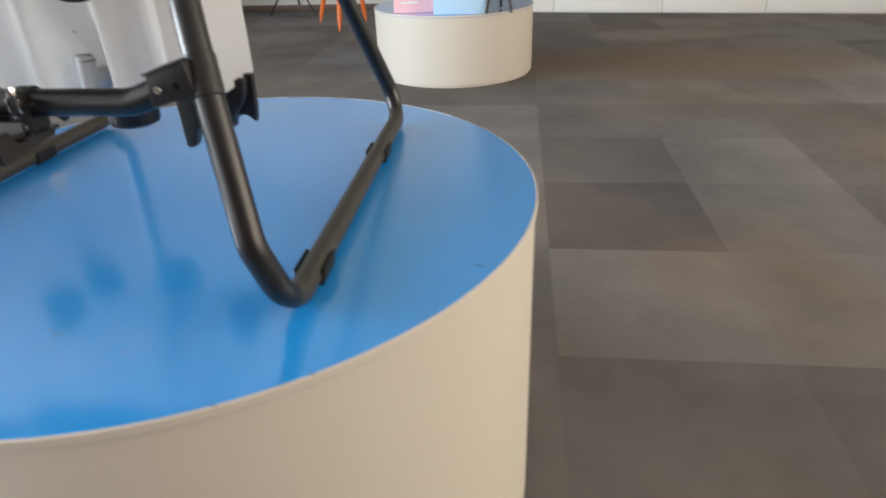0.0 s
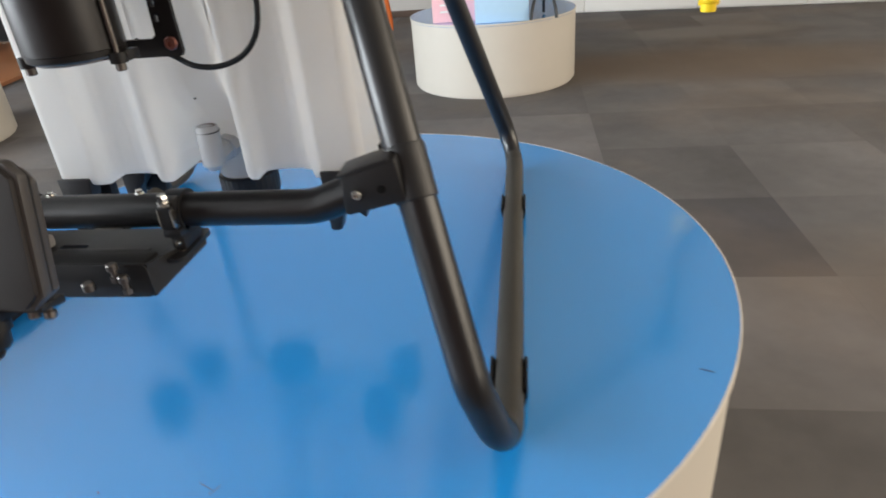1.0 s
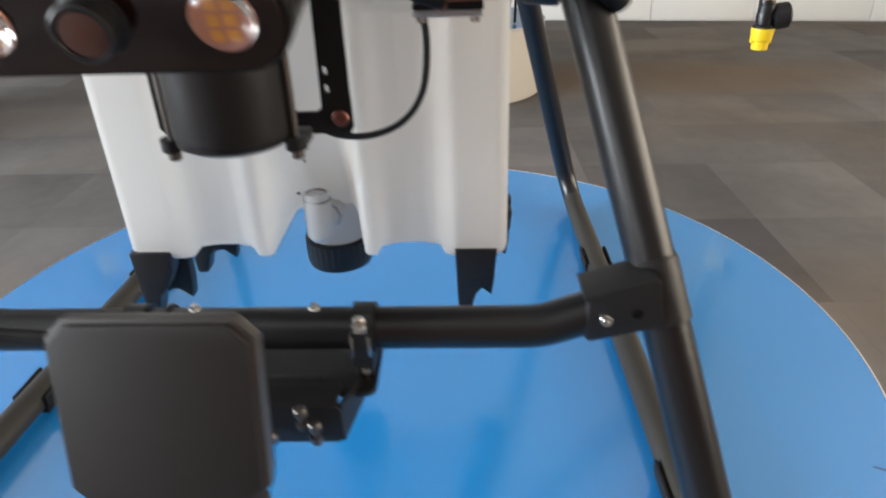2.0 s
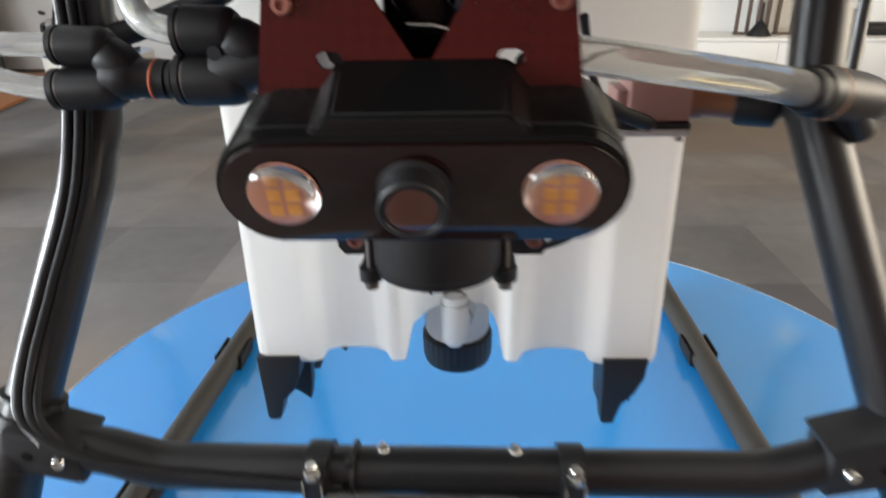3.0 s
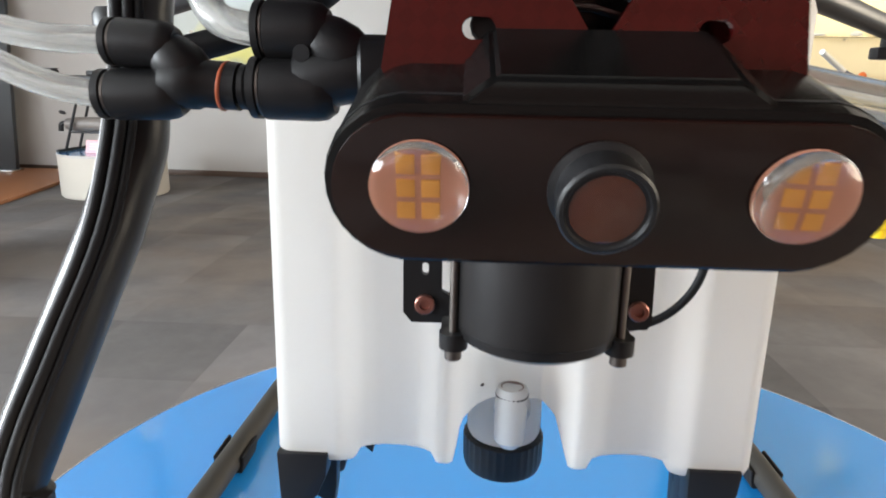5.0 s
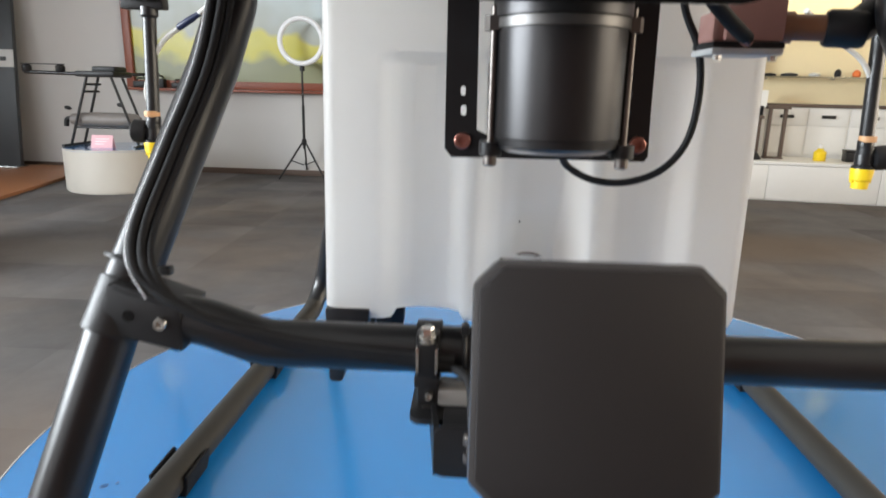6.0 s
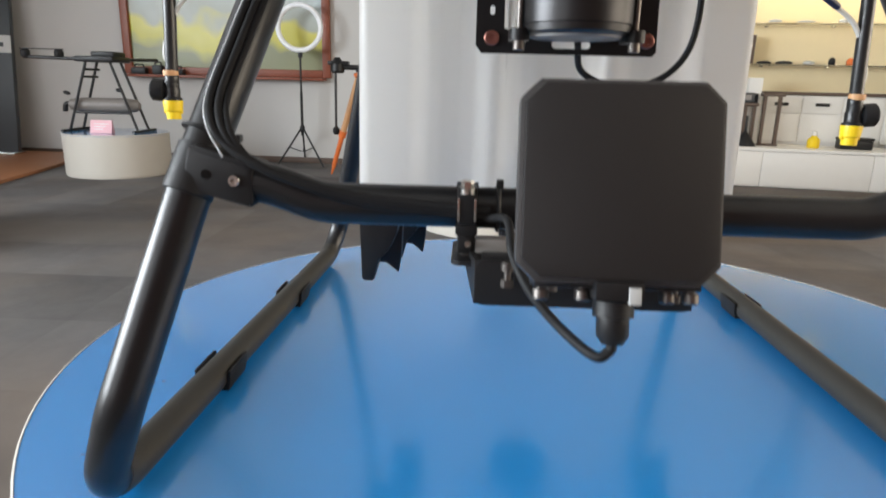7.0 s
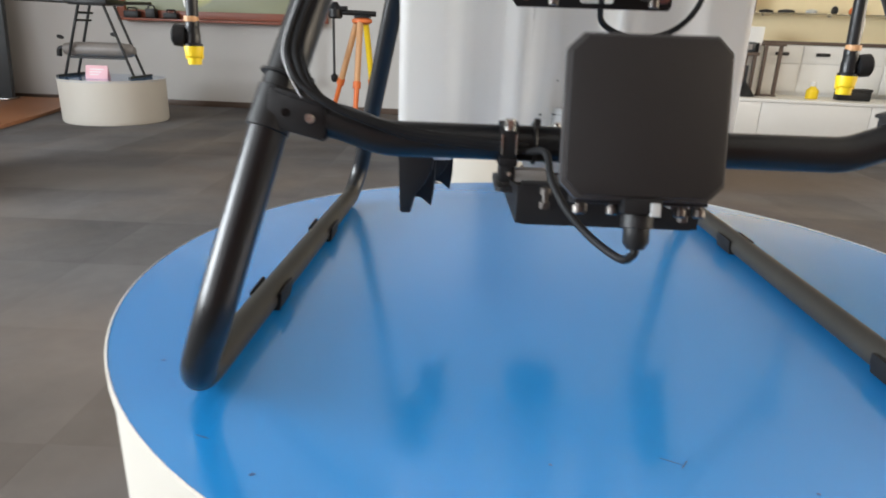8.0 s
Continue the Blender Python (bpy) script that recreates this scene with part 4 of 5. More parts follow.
for s in (1, -1):
    tip = Vector((s * 0.603, 0.565 if s > 0 else 0.583, 1.048))
    arm = part("arm", tube([Vector((s * 0.12, 0.12, 1.088)), tip], 0.015, 22), BLACK, drone, "round black folding arm")
    part("arm_joint", turned(Vector((s * 0.10, 0.10, 1.0885)), Vector((s * 0.19, 0.183, 1.0865)), [(0.018, 0), (0.020, 0.1), (0.020, 0.9), (0.018, 1)], 20), PLASTIC, arm)
    part("motor_mount", join(lathe([(0.030, 0), (0.032, 0.004), (0.032, 0.034), (0.026, 0.044), (0, 0.044)], Matrix.Translation(tip + Vector((0, 0, -0.020))), 28),
                             box(tip.x - 0.045, tip.y - 0.012, tip.z - 0.034, tip.x + 0.030, tip.y + 0.012, tip.z - 0.016, 0.004)), PLASTIC, arm)
    low = Vector((s * 0.6115, 0.560, 0.785)) if s > 0 else Vector((s * 0.6135, 0.583, 0.797))
    pole = part("nozzle_pole", turned(tip + Vector((0, 0, -0.03)), low, [(0.0150, 0), (0.0150, 0.06), (0.0112, 0.08), (0.0112, 0.82), (0.0125, 0.83), (0.0125, 0.88), (0.0110, 0.9), (0.0138, 0.93), (0.0138, 1)], 20), BLACK, drone, "slim black pole that carries a spray nozzle")
    part("collar", turned(low + Vector((0, 0, 0.038)), low + Vector((0, 0, 0.048)), [(0.0130, 0), (0.0134, 0.2), (0.0134, 0.8), (0.0130, 1)], 20), PINE, pole, "tan collar ring")
    noz = part("nozzle", join(turned(low + Vector((0, 0, 0.030)), low + Vector((0, 0, -0.008)), [(0.0125, 0), (0.0135, 0.1), (0.0135, 0.8), (0.0170, 0.85), (0.0170, 1)], 20),
                              turned(low + Vector((0, 0, 0.010)), low + Vector((s * 0.036, -0.004, 0.014)), [(0.011, 0), (0.011, 0.30), (0.0190, 0.36), (0.0205, 0.5), (0.0205, 0.9), (0.0160, 1)], 14)), PLASTIC, drone, "black nozzle body with a round check valve")
    part("nozzle_cap", join(turned(low + Vector((0, 0, -0.006)), low + Vector((0, 0, -0.040)), [(0.0176, 0), (0.0180, 0.1), (0.0162, 0.55), (0.0136, 0.62), (0.0126, 1)], 12),
                            box(low.x - 0.0165, low.y - 0.004, low.z - 0.030, low.x + 0.0165, low.y + 0.004, low.z - 0.008, 0.001)), YELLOW, noz, "bright yellow nozzle cap")
    part("hose", tube(spline([low + Vector((s * -0.002, 0.006, 0.040)), low + Vector((s * 0.012, 0.01, 0.085)), low + Vector((s * -0.025, 0.0, 0.160)), low + Vector((s * -0.085, -0.01, 0.200)), low + Vector((s * -0.16, -0.06, 0.235))], 7), 0.0042, 10), MILKHOSE, noz, "thin milky hose")
    part("hose_plug", turned(low + Vector((s * -0.062, -0.008, 0.188)), low + Vector((s * -0.108, -0.022, 0.211)), [(0.0048, 0), (0.0058, 0.1), (0.0058, 0.7), (0.0046, 0.75), (0.0046, 1)], 16), PLUG, noz, "dark blue hose connector")

# ---- hoses and push-in fittings ----
YF = -0.2165


def fitting(parent, a, b, r, label=""):
    """A push-in socket: release collar, groove, barrel."""
    bm = turned(a, b, [(r * 0.80, 0), (r * 0.98, 0.02), (r * 0.98, 0.11), (r * 0.84, 0.12), (r * 0.84, 0.16), (r, 0.18), (r, 0.78), (r * 0.94, 0.90), (r * 0.74, 1)], 24)
    p = part("socket", bm, PLASTIC, parent, label)
    ring = turned(Vector(a).lerp(Vector(b), 0.125), Vector(a).lerp(Vector(b), 0.155), [(r * 0.90, 0), (r * 0.90, 1)], 24)
    part("ring", ring, BRASS, p)
    return p


tee = part("hose_splitter", join(
    turned((-0.1430, YF, 0.9640), (-0.1160, YF, 0.9620), [(0.0085, 0), (0.0098, 0.2), (0.0095, 0.45), (0.0085, 0.5), (0.0085, 1)], 24),
    turned((-0.1465, YF, 0.9770), (-0.1280, YF, 0.9625), [(0.0040, 0), (0.0070, 0.12), (0.0086, 0.35), (0.0088, 0.6), (0.0072, 0.86), (0.0040, 1)], 24)), PLASTIC, drone, "black y-shaped push-in hose splitter")
fitting(tee, (-0.1680, YF, 0.9585), (-0.1370, YF, 0.9590), 0.0092)
fitting(tee, (-0.1635, YF, 0.9770), (-0.1380, YF, 0.9755), 0.0085)
part("ring", turned((-0.1220, YF, 0.9623), (-0.1206, YF, 0.9621), [(0.0086, 0), (0.0090, 0.3), (0.0090, 0.7), (0.0086, 1)], 24), ORANGE, tee, "orange ring")
part("ring", turned((-0.1190, YF, 0.9621), (-0.1115, YF, 0.9619), [(0.0070, 0), (0.0080, 0.1), (0.0080, 0.3), (0.0066, 0.4), (0.0080, 0.55), (0.0080, 0.8), (0.0066, 1)], 24), PLASTIC, tee)
tee2 = part("hose_splitter", join(
    turned((-0.0940, YF, 0.9650), (-0.0710, YF, 0.9685), [(0.0100, 0), (0.0112, 0.3), (0.0108, 0.8), (0.0100, 1)], 24),
    turned((-0.0920, YF, 0.9820), (-0.0685, YF, 0.9685), [(0.0050, 0), (0.0085, 0.12), (0.0103, 0.35), (0.0105, 0.6), (0.0085, 0.86), (0.0050, 1)], 24),
    turned((-0.0735, YF, 0.9683), (-0.0510, YF + 0.004, 0.9685), [(0.0112, 0), (0.0126, 0.05), (0.0126, 1)], 24)), PLASTIC, drone, "black y-shaped push-in hose splitter")
part("hole", turned((-0.0910, YF - 0.0095, 0.9737), (-0.0910, YF - 0.0060, 0.9737), [(0.0030, 0), (0.0030, 1)], 14), RUBBER, tee2)
fitting(tee2, (-0.1115, YF, 0.9619), (-0.0810, YF, 0.9615), 0.0112)
fitting(tee2, (-0.1090, YF, 0.9817), (-0.0830, YF, 0.9810), 0.0104)
HR = 0.0050
part("hose", tube(spline([(-0.1530, YF, 0.9585), (-0.1710, YF, 0.9587), (-0.1930, YF, 0.9635), (-0.2280, YF + 0.005, 0.9765), (-0.3030, YF + 0.03, 0.9935)], 7), HR, 14), HOSE, tee, "clear plastic hose")
part("hose", tube(spline([(-0.1530, YF, 0.9767), (-0.1690, YF, 0.9773), (-0.1930, YF, 0.9790), (-0.2380, YF + 0.01, 0.9885), (-0.3130, YF + 0.06, 1.0085)], 7), HR, 14), HOSE, tee, "clear plastic hose")
part("hose", tube(spline([(-0.0980, YF, 0.9813), (-0.1110, YF, 0.9819), (-0.1250, YF + 0.004, 0.9865), (-0.1340, YF + 0.015, 1.0005), (-0.1290, YF + 0.026, 1.0175), (-0.1080, YF + 0.040, 1.0245), (-0.0730, YF + 0.07, 1.0225), (-0.0230, YF + 0.10, 1.0165)], 7), 0.0058, 14), HOSE, tee2, "clear plastic hose in a loop")
part("hose", tube(spline([(-0.165, -0.165, 0.975), (-0.135, -0.160, 0.984), (-0.105, -0.158, 0.997), (-0.080, -0.158, 1.018), (-0.055, -0.160, 1.050)], 7), 0.0062, 12), RUBBER, drone, "thick black hose behind the fittings")
part("cable", tube(spline([(-0.075, -0.262, 1.030), (-0.062, -0.258, 1.008), (-0.045, -0.255, 0.998), (-0.020, -0.250, 1.004)], 6), 0.0030, 10), RUBBER, drone, "black cable")
part("hose", tube(spline([(0.040, -0.222, 0.9725), (0.070, -0.215, 0.9680), (0.108, -0.209, 0.9618), (0.138, -0.2075, 0.9568), (0.166, -0.206, 0.9510)], 6), 0.0078, 18), HOSE, drone, "wide clear hose")
elb = part("hose_elbow", join(
    turned((0.1610, -0.2044, 0.9515), (0.203, -0.176, 0.942), [(0.0092, 0), (0.0112, 0.04), (0.0118, 0.2), (0.0118, 0.75), (0.0108, 1)], 24),
    turned((0.191, -0.185, 0.944), (0.236, -0.132, 0.932), [(0.0112, 0), (0.0116, 0.5), (0.0100, 0.85), (0.006, 1)], 20),
    turned((0.191, -0.184, 0.940), (0.205, -0.174, 0.926), [(0.0078, 0), (0.0072, 1)], 14)), PLASTIC, drone, "black push-in hose elbow")
part("ring", turned((0.1710, -0.1977, 0.9492), (0.1722, -0.1969, 0.9489), [(0.0112, 0), (0.0121, 0.3), (0.0121, 0.7), (0.0112, 1)], 24), TAN, elb, "thin tan ring")
part("release_collar", turned((0.1565, -0.2075, 0.9525), (0.1620, -0.2038, 0.9513), [(0.0088, 0), (0.0098, 0.2), (0.0098, 1)], 24), PLASTIC, elb)
sensor = part("flow_sensor", join(box(0.1000, -0.1395, 0.9226, 0.1345, -0.106, 0.948, 0.003), box(0.0935, -0.1360, 0.9226, 0.1005, -0.110, 0.940, 0.002)), REDBOX, drone, "red-brown plastic flow sensor box")
part("gasket", box(0.0930, -0.1410, 0.9190, 0.1345, -0.104, 0.9225, 0.0008), PLASTIC, sensor, "black gasket under the sensor box")
part("base", box(0.0925, -0.1415, 0.9150, 0.1340, -0.104, 0.9189, 0.0012), GREY, sensor, "pale clear base plate")
for x in (0.0975, 0.1295):
    part("bolt", turned((x, -0.137, 0.9118), (x, -0.137, 0.9152), [(0.0026, 0), (0.0026, 1)], 8), STEEL, sensor)
part("spout", join(turned((0.1340, -0.128, 0.9320), (0.1420, -0.130, 0.9318), [(0.0092, 0), (0.0092, 1)], 16), turned((0.1415, -0.130, 0.9318), (0.166, -0.138, 0.9310), [(0.0076, 0), (0.0076, 1)], 18)), AMBERPIPE, sensor, "brown spout of the sensor")
part("pipe_elbow", join(turned((0.158, -0.1355, 0.9312), (0.178, -0.142, 0.9305), [(0.0096, 0), (0.0108, 0.1), (0.0108, 0.9), (0.0100, 1)], 20),
                              turned((0.172, -0.140, 0.9305), (0.192, -0.135, 0.9440), [(0.0100, 0), (0.0104, 0.6), (0.0090, 1)], 18)), PLASTIC, sensor, "black elbow on the sensor's spout")
part("cable", tube(spline([(0.036, -0.200, 0.9650), (0.060, -0.185, 0.9540), (0.088, -0.165, 0.9350), (0.110, -0.146, 0.9235)], 6), 0.0042, 10), RUBBER, sensor, "thick black cable")
part("cable_end", turned((0.107, -0.1485, 0.9245), (0.1115, -0.1445, 0.9215), [(0.0030, 0), (0.0038, 0.3), (0.0030, 1)], 12), REDDISH, sensor)

# ---- along the back wall ----
def on_wall(x, z, off):
    """A point before the back wall: x as in the room, off metres in front of it."""
    k = math.atan(-0.048)
    y = 6.03 - 0.048 * (x + 2.6)
    return Vector((x + off * math.sin(k), y - off * math.cos(k), z))


def wall_box(x0, x1, z0, z1, off0, off1, bevel=0.0):
    """A box on the back wall, off0 to off1 metres before it."""
    k = math.cos(math.atan(-0.048))
    return box((x0 + 2.6) / k, -off1, z0, (x1 + 2.6) / k, -off0, z1, bevel, bw)


pic = thing("framed_landscape", on_wall(-2.5, 0.88, 0.03), "wide landscape print with yellow fields in a red-brown wooden frame", "picture")
part("print", wall_box(-3.52, -1.53, 0.935, 1.91, 0.012, 0.022), MURAL, pic, "printed landscape of yellow fields under a pale sky")
for a, b, c, d in ((-3.60, -3.52, 0.86, 1.985), (-1.53, -1.45, 0.86, 1.985), (-3.52, -1.53, 0.86, 0.935), (-3.52, -1.53, 1.91, 1.985)):
    part("frame_side", wall_box(a, b, c, d, 0.003, 0.055, 0.006), WOODRED, pic)
ledge = solid("wall_ledge", wall_box(-3.55, -1.50, 0.832, 0.857, 0.003, 0.15, 0.004), WOODRED, "narrow red-brown wooden ledge under the picture", "ledge")
for x, w, hh in ((-3.42, 0.15, 0.065), (-3.22, 0.10, 0.09), (-3.02, 0.14, 0.055)):
    p = on_wall(x, 0.857, 0.09)
    mod = thing("battery_pack", p, "small dark battery pack on the wooden ledge", "battery", "batteries on the ledge")
    part("case", box(p.x - w / 2, p.y - 0.04, 0.858, p.x + w / 2, p.y + 0.04, 0.858 + hh, 0.012), PLASTIC, mod)
    part("handle", tube(fillet([(p.x - w * 0.3, p.y, 0.856 + hh), (p.x - w * 0.3, p.y, 0.886 + hh), (p.x + w * 0.3, p.y, 0.886 + hh), (p.x + w * 0.3, p.y, 0.856 + hh)], 0.012, 4), 0.007, 8), RUBBER, mod)

# ring lamp on a stand
rl = Vector((-1.708, 5.75, 0))
ring = thing("ring_light", rl, "white ring lamp on a thin black tripod stand", "lamp")
pts = [rl + Vector((math.cos(q) * 0.207, 0, 1.323 + math.sin(q) * 0.207)) for q in (2 * math.pi * k / 48 for k in range(49))]
head = part("ring", tube(pts, 0.025, 12), LAMPW, ring, "white ring diffuser")
part("yoke", box(rl.x - 0.02, rl.y - 0.015, 1.045, rl.x + 0.02, rl.y + 0.03, 1.108, 0.006), PLASTIC, head)
part("pole", tube([rl + Vector((0, 0, 0.30)), rl + Vector((0, 0, 0.72)), rl + Vector((0, 0, 0.722)), rl + Vector((0, 0, 1.06))], 0.012, 12, [0.014, 0.014, 0.010, 0.010]), PLASTIC, ring)
part("hub", turned(rl + Vector((0, 0, 0.33)), rl + Vector((0, 0, 0.40)), [(0.016, 0), (0.026, 0.2), (0.026, 0.8), (0.016, 1)], 14), PLASTIC, ring)
for a in (100, 215, 330):
    d = Vector((math.cos(radians(a)), math.sin(radians(a)), 0))
    part("leg", tube([rl + d * 0.02 + Vector((0, 0, 0.36)), rl + d * 0.27 + Vector((0, 0, 0.010))], 0.009, 10), PLASTIC, ring)
    part("brace", tube([rl + d * 0.012 + Vector((0, 0, 0.14)), rl + d * 0.14 + Vector((0, 0, 0.19))], 0.005, 8), PLASTIC, ring)

# surveyor's tripod with a boom on it
tc = Vector((-0.96, 4.95, 0))
trip = thing("survey_tripod", tc, "orange surveyor's tripod with pale wooden legs", "tripod")
part("head", lathe([(0.05, 0.86), (0.085, 0.875), (0.085, 0.90), (0.06, 0.91), (0, 0.91)], Matrix.Translation(tc), 24), SURVEY, trip)
for fx, fy, m2 in ((-1.30, 5.17, PINE), (-0.99, 4.66, PINE), (-0.87, 5.16, YELLOW)):
    foot, topp = Vector((fx, fy, 0.004)), tc + (Vector((fx, fy, 0)) - tc).normalized() * 0.06 + Vector((0, 0, 0.875))
    leg = part("leg", tube([topp, foot.lerp(topp, 0.42)], 0.026, 10), m2, trip)
    part("leg_tip", tube([foot.lerp(topp, 0.44), foot.lerp(topp, 0.10), foot], 0.02, 10, [0.022, 0.020, 0.005]), SURVEY, leg, "orange painted leg end")
    part("leg_clamp", turned(foot.lerp(topp, 0.40), foot.lerp(topp, 0.46), [(0.034, 0), (0.034, 1)], 10), SURVEY, leg)
boom = thing("spray_boom", (tc.x, tc.y, 0.911), "black motor and spray boom set on an orange tripod", "sprayer")
part("arm", tube([(tc.x + 0.12, tc.y, 0.945), (tc.x - 0.20, tc.y - 0.02, 0.952)], 0.022, 14), BLACK, boom)
part("cradle", box(tc.x - 0.06, tc.y - 0.05, 0.911, tc.x + 0.07, tc.y + 0.05, 0.932, 0.006), PLASTIC, boom)
part("motor", join(lathe([(0.045, 0.90), (0.06, 0.915), (0.06, 0.975), (0.04, 1.0), (0.02, 1.03), (0, 1.03)], Matrix.Translation((tc.x - 0.22, tc.y - 0.02, 0)), 20),
                        box(tc.x - 0.30, tc.y - 0.05, 0.965, tc.x - 0.12, tc.y + 0.02, 1.0, 0.01)), PLASTIC, boom, "round black motor")
part("drop_pole", tube([(tc.x - 0.235, tc.y - 0.03, 0.93), (tc.x - 0.238, tc.y - 0.03, 0.44)], 0.011, 12), BLACK, boom)
part("nozzle", turned((tc.x - 0.238, tc.y - 0.03, 0.455), (tc.x - 0.238, tc.y - 0.03, 0.385), [(0.012, 0), (0.030, 0.25), (0.030, 0.7), (0.016, 1)], 14), PLASTIC, boom)

# dark display panel standing on the deck
panel = thing("rollup_banner", (-5.17, 5.74, 0.032), "tall dark grey banner with a pale band leaning back", "banner")
pf = Matrix.Translation((-5.17, 5.74, 0.032)) @ Matrix.Rotation(radians(4), 4, "Z")
pw = pf @ Matrix.Rotation(radians(-6.5), 4, "X")
part("board", box(-0.55, -0.03, 0.018, 0.52, 0.03, 1.85, 0.008, pw), DARKP, panel)
part("band", box(-0.55, -0.036, 1.00, 0.521, -0.0305, 1.17, 0.001, pw), GREY, panel, "pale band with faint bars")
for k in range(5):
    part("text_bar", box(0.05 + k * 0.085, -0.0385, 1.06, 0.11 + k * 0.085, -0.0362, 1.10, 0, pw), DARKP, panel)
part("foot", box(-0.55, -0.10, 0.0, 0.52, 0.10, 0.02, 0.004, pf), STEEL, panel)

# ---- folded drone on the left plinth ----
b = Vector((-3.176, 4.885, 0.360))
fd = thing("folded_drone", b, "dark folded drone with splayed legs and smoky tank on a plinth", "drone")
for sx in (-1, 1):
    for sy in (-1, 1):
        part("leg", tube([b + Vector((sx * 0.100, sy * 0.085, 0.595)), b + Vector((sx * 0.295, sy * 0.095, 0.016))], 0.0115, 12), BLACK, fd)
    part("skid", tube([b + Vector((sx * 0.305, -0.195, 0.0130)), b + Vector((sx * 0.305, 0.195, 0.0130))], 0.0125, 12), BLACK, fd)
for z, w in ((0.52, 0.125), (0.46, 0.145)):
    part("rung", tube([b + Vector((-w, -0.09, z)), b + Vector((-w + 0.03, 0.09, z))], 0.010, 10), BLACK, fd)
part("crossbar", tube([b + Vector((-0.245, -0.09, 0.165)), b + Vector((0.245, -0.09, 0.165))], 0.010, 10), BLACK, fd)
part("tank", turned(b + Vector((-0.330, -0.01, 0.226)), b + Vector((0.285, -0.01, 0.226)), [(0.02, 0), (0.046, 0.03), (0.060, 0.2), (0.062, 0.82), (0.052, 0.95), (0.030, 1)], 24), GREYTANK, fd, "smoky grey horizontal tank")
part("drain", tube(fillet([b + Vector((-0.30, -0.02, 0.235)), b + Vector((-0.360, -0.02, 0.230)), b + Vector((-0.368, -0.02, 0.165))], 0.03, 5), 0.021, 10), PLASTIC, fd)
for x, z in ((-0.345, 0.33), (0.115, 0.36)):
    part("valve", turned(b + Vector((x, -0.05, z)), b + Vector((x + 0.055, -0.05, z - 0.015)), [(0.008, 0), (0.016, 0.2), (0.016, 0.7), (0.008, 1)], 12), PLASTIC, fd)
part("body", join(box(b.x - 0.17, b.y - 0.15, b.z + 0.580, b.x + 0.165, b.y + 0.15, b.z + 0.628, 0.018), box(b.x - 0.05, b.y - 0.1, b.z + 0.620, b.x + 0.150, b.y + 0.1, b.z + 0.668, 0.018)), PLASTIC, fd, "flat dark centre body")
am = part("arm", tube([b + Vector((-0.12, -0.05, 0.603)), b + Vector((-0.655, -0.05, 0.612))], 0.015, 12), BLACK, fd, "long folded arm")
for x in (-0.345, -0.635):
    part("motor", lathe([(0.030, 0), (0.037, 0.01), (0.037, 0.050), (0.02, 0.064), (0, 0.064)], Matrix.Translation(b + Vector((x, -0.05, 0.612))), 18), PLASTIC, am)
part("propeller", box(b.x - 0.67, b.y - 0.075, b.z + 0.674, b.x - 0.31, b.y - 0.035, b.z + 0.682, 0.003), PLASTIC, am)
part("arm", tube([b + Vector((0.12, 0.06, 0.605)), b + Vector((0.20, 0.55, 0.62))], 0.015, 12), BLACK, fd)


def card(x, y, z, w, h, m, label, turn=0):
    """A folded card that leans back on its own strut."""
    t = thing("display_card", (x, y, z), label, "card")
    q = Matrix.Translation((x, y, z + 0.001)) @ Matrix.Rotation(radians(turn), 4, "Z")
    f = part("face", box(-w / 2, -0.002, 0, w / 2, 0.002, h, 0.0006, q @ Matrix.Rotation(radians(-14), 4, "X")), m, t)
    part("strut", box(-w / 2, -0.002, 0, w / 2, 0.002, h * 0.93, 0.0006, q @ Matrix.Translation((0, h * 0.47, 0)) @ Matrix.Rotation(radians(14), 4, "X")), m, t)
    for k in range(3):
        part("text_bar", box(-w * 0.32, -0.0032, h * (0.68 - 0.2 * k), w * (0.34 - 0.12 * k), -0.0022, h * (0.74 - 0.2 * k), 0, q @ Matrix.Rotation(radians(-14), 4, "X")), WHITEL, f)
    return t


card(-3.150, 4.69, 0.360, 0.185, 0.110, PINK, "small pink card standing on the plinth")
card(-0.075, 2.92, 0.387, 0.23, 0.17, PINK, "pink card standing on the blue plinth top", 4)
blue = thing("display_box", (0.185, 2.85, 0.387), "pale blue cardboard display box on the plinth", "box")
part("body", box(0.045, 2.815, 0.388, 0.320, 2.99, 0.612, 0.003), PALEBLUE, blue)
part("lid", box(0.042, 2.812, 0.613, 0.323, 2.993, 0.632, 0.003), PALEBLUE, blue)
leggy = thing("camera_stand", (0.40, 2.93, 0.387), "small black stand with thin splayed legs on the plinth", "stand")
for dx, dy in ((-0.07, -0.14), (0.06, -0.12), (0.0, 0.10)):
    part("leg", tube([(0.40 + dx * 0.2, 2.93 + dy * 0.2, 0.612), (0.40 + dx * 0.9, 2.93 + dy * 0.9, 0.442), (0.40 + dx, 2.93 + dy, 0.394)], 0.008, 8), PLASTIC, leggy)
part("head", box(0.36, 2.89, 0.602, 0.44, 2.97, 0.672, 0.01), PLASTIC, leggy)

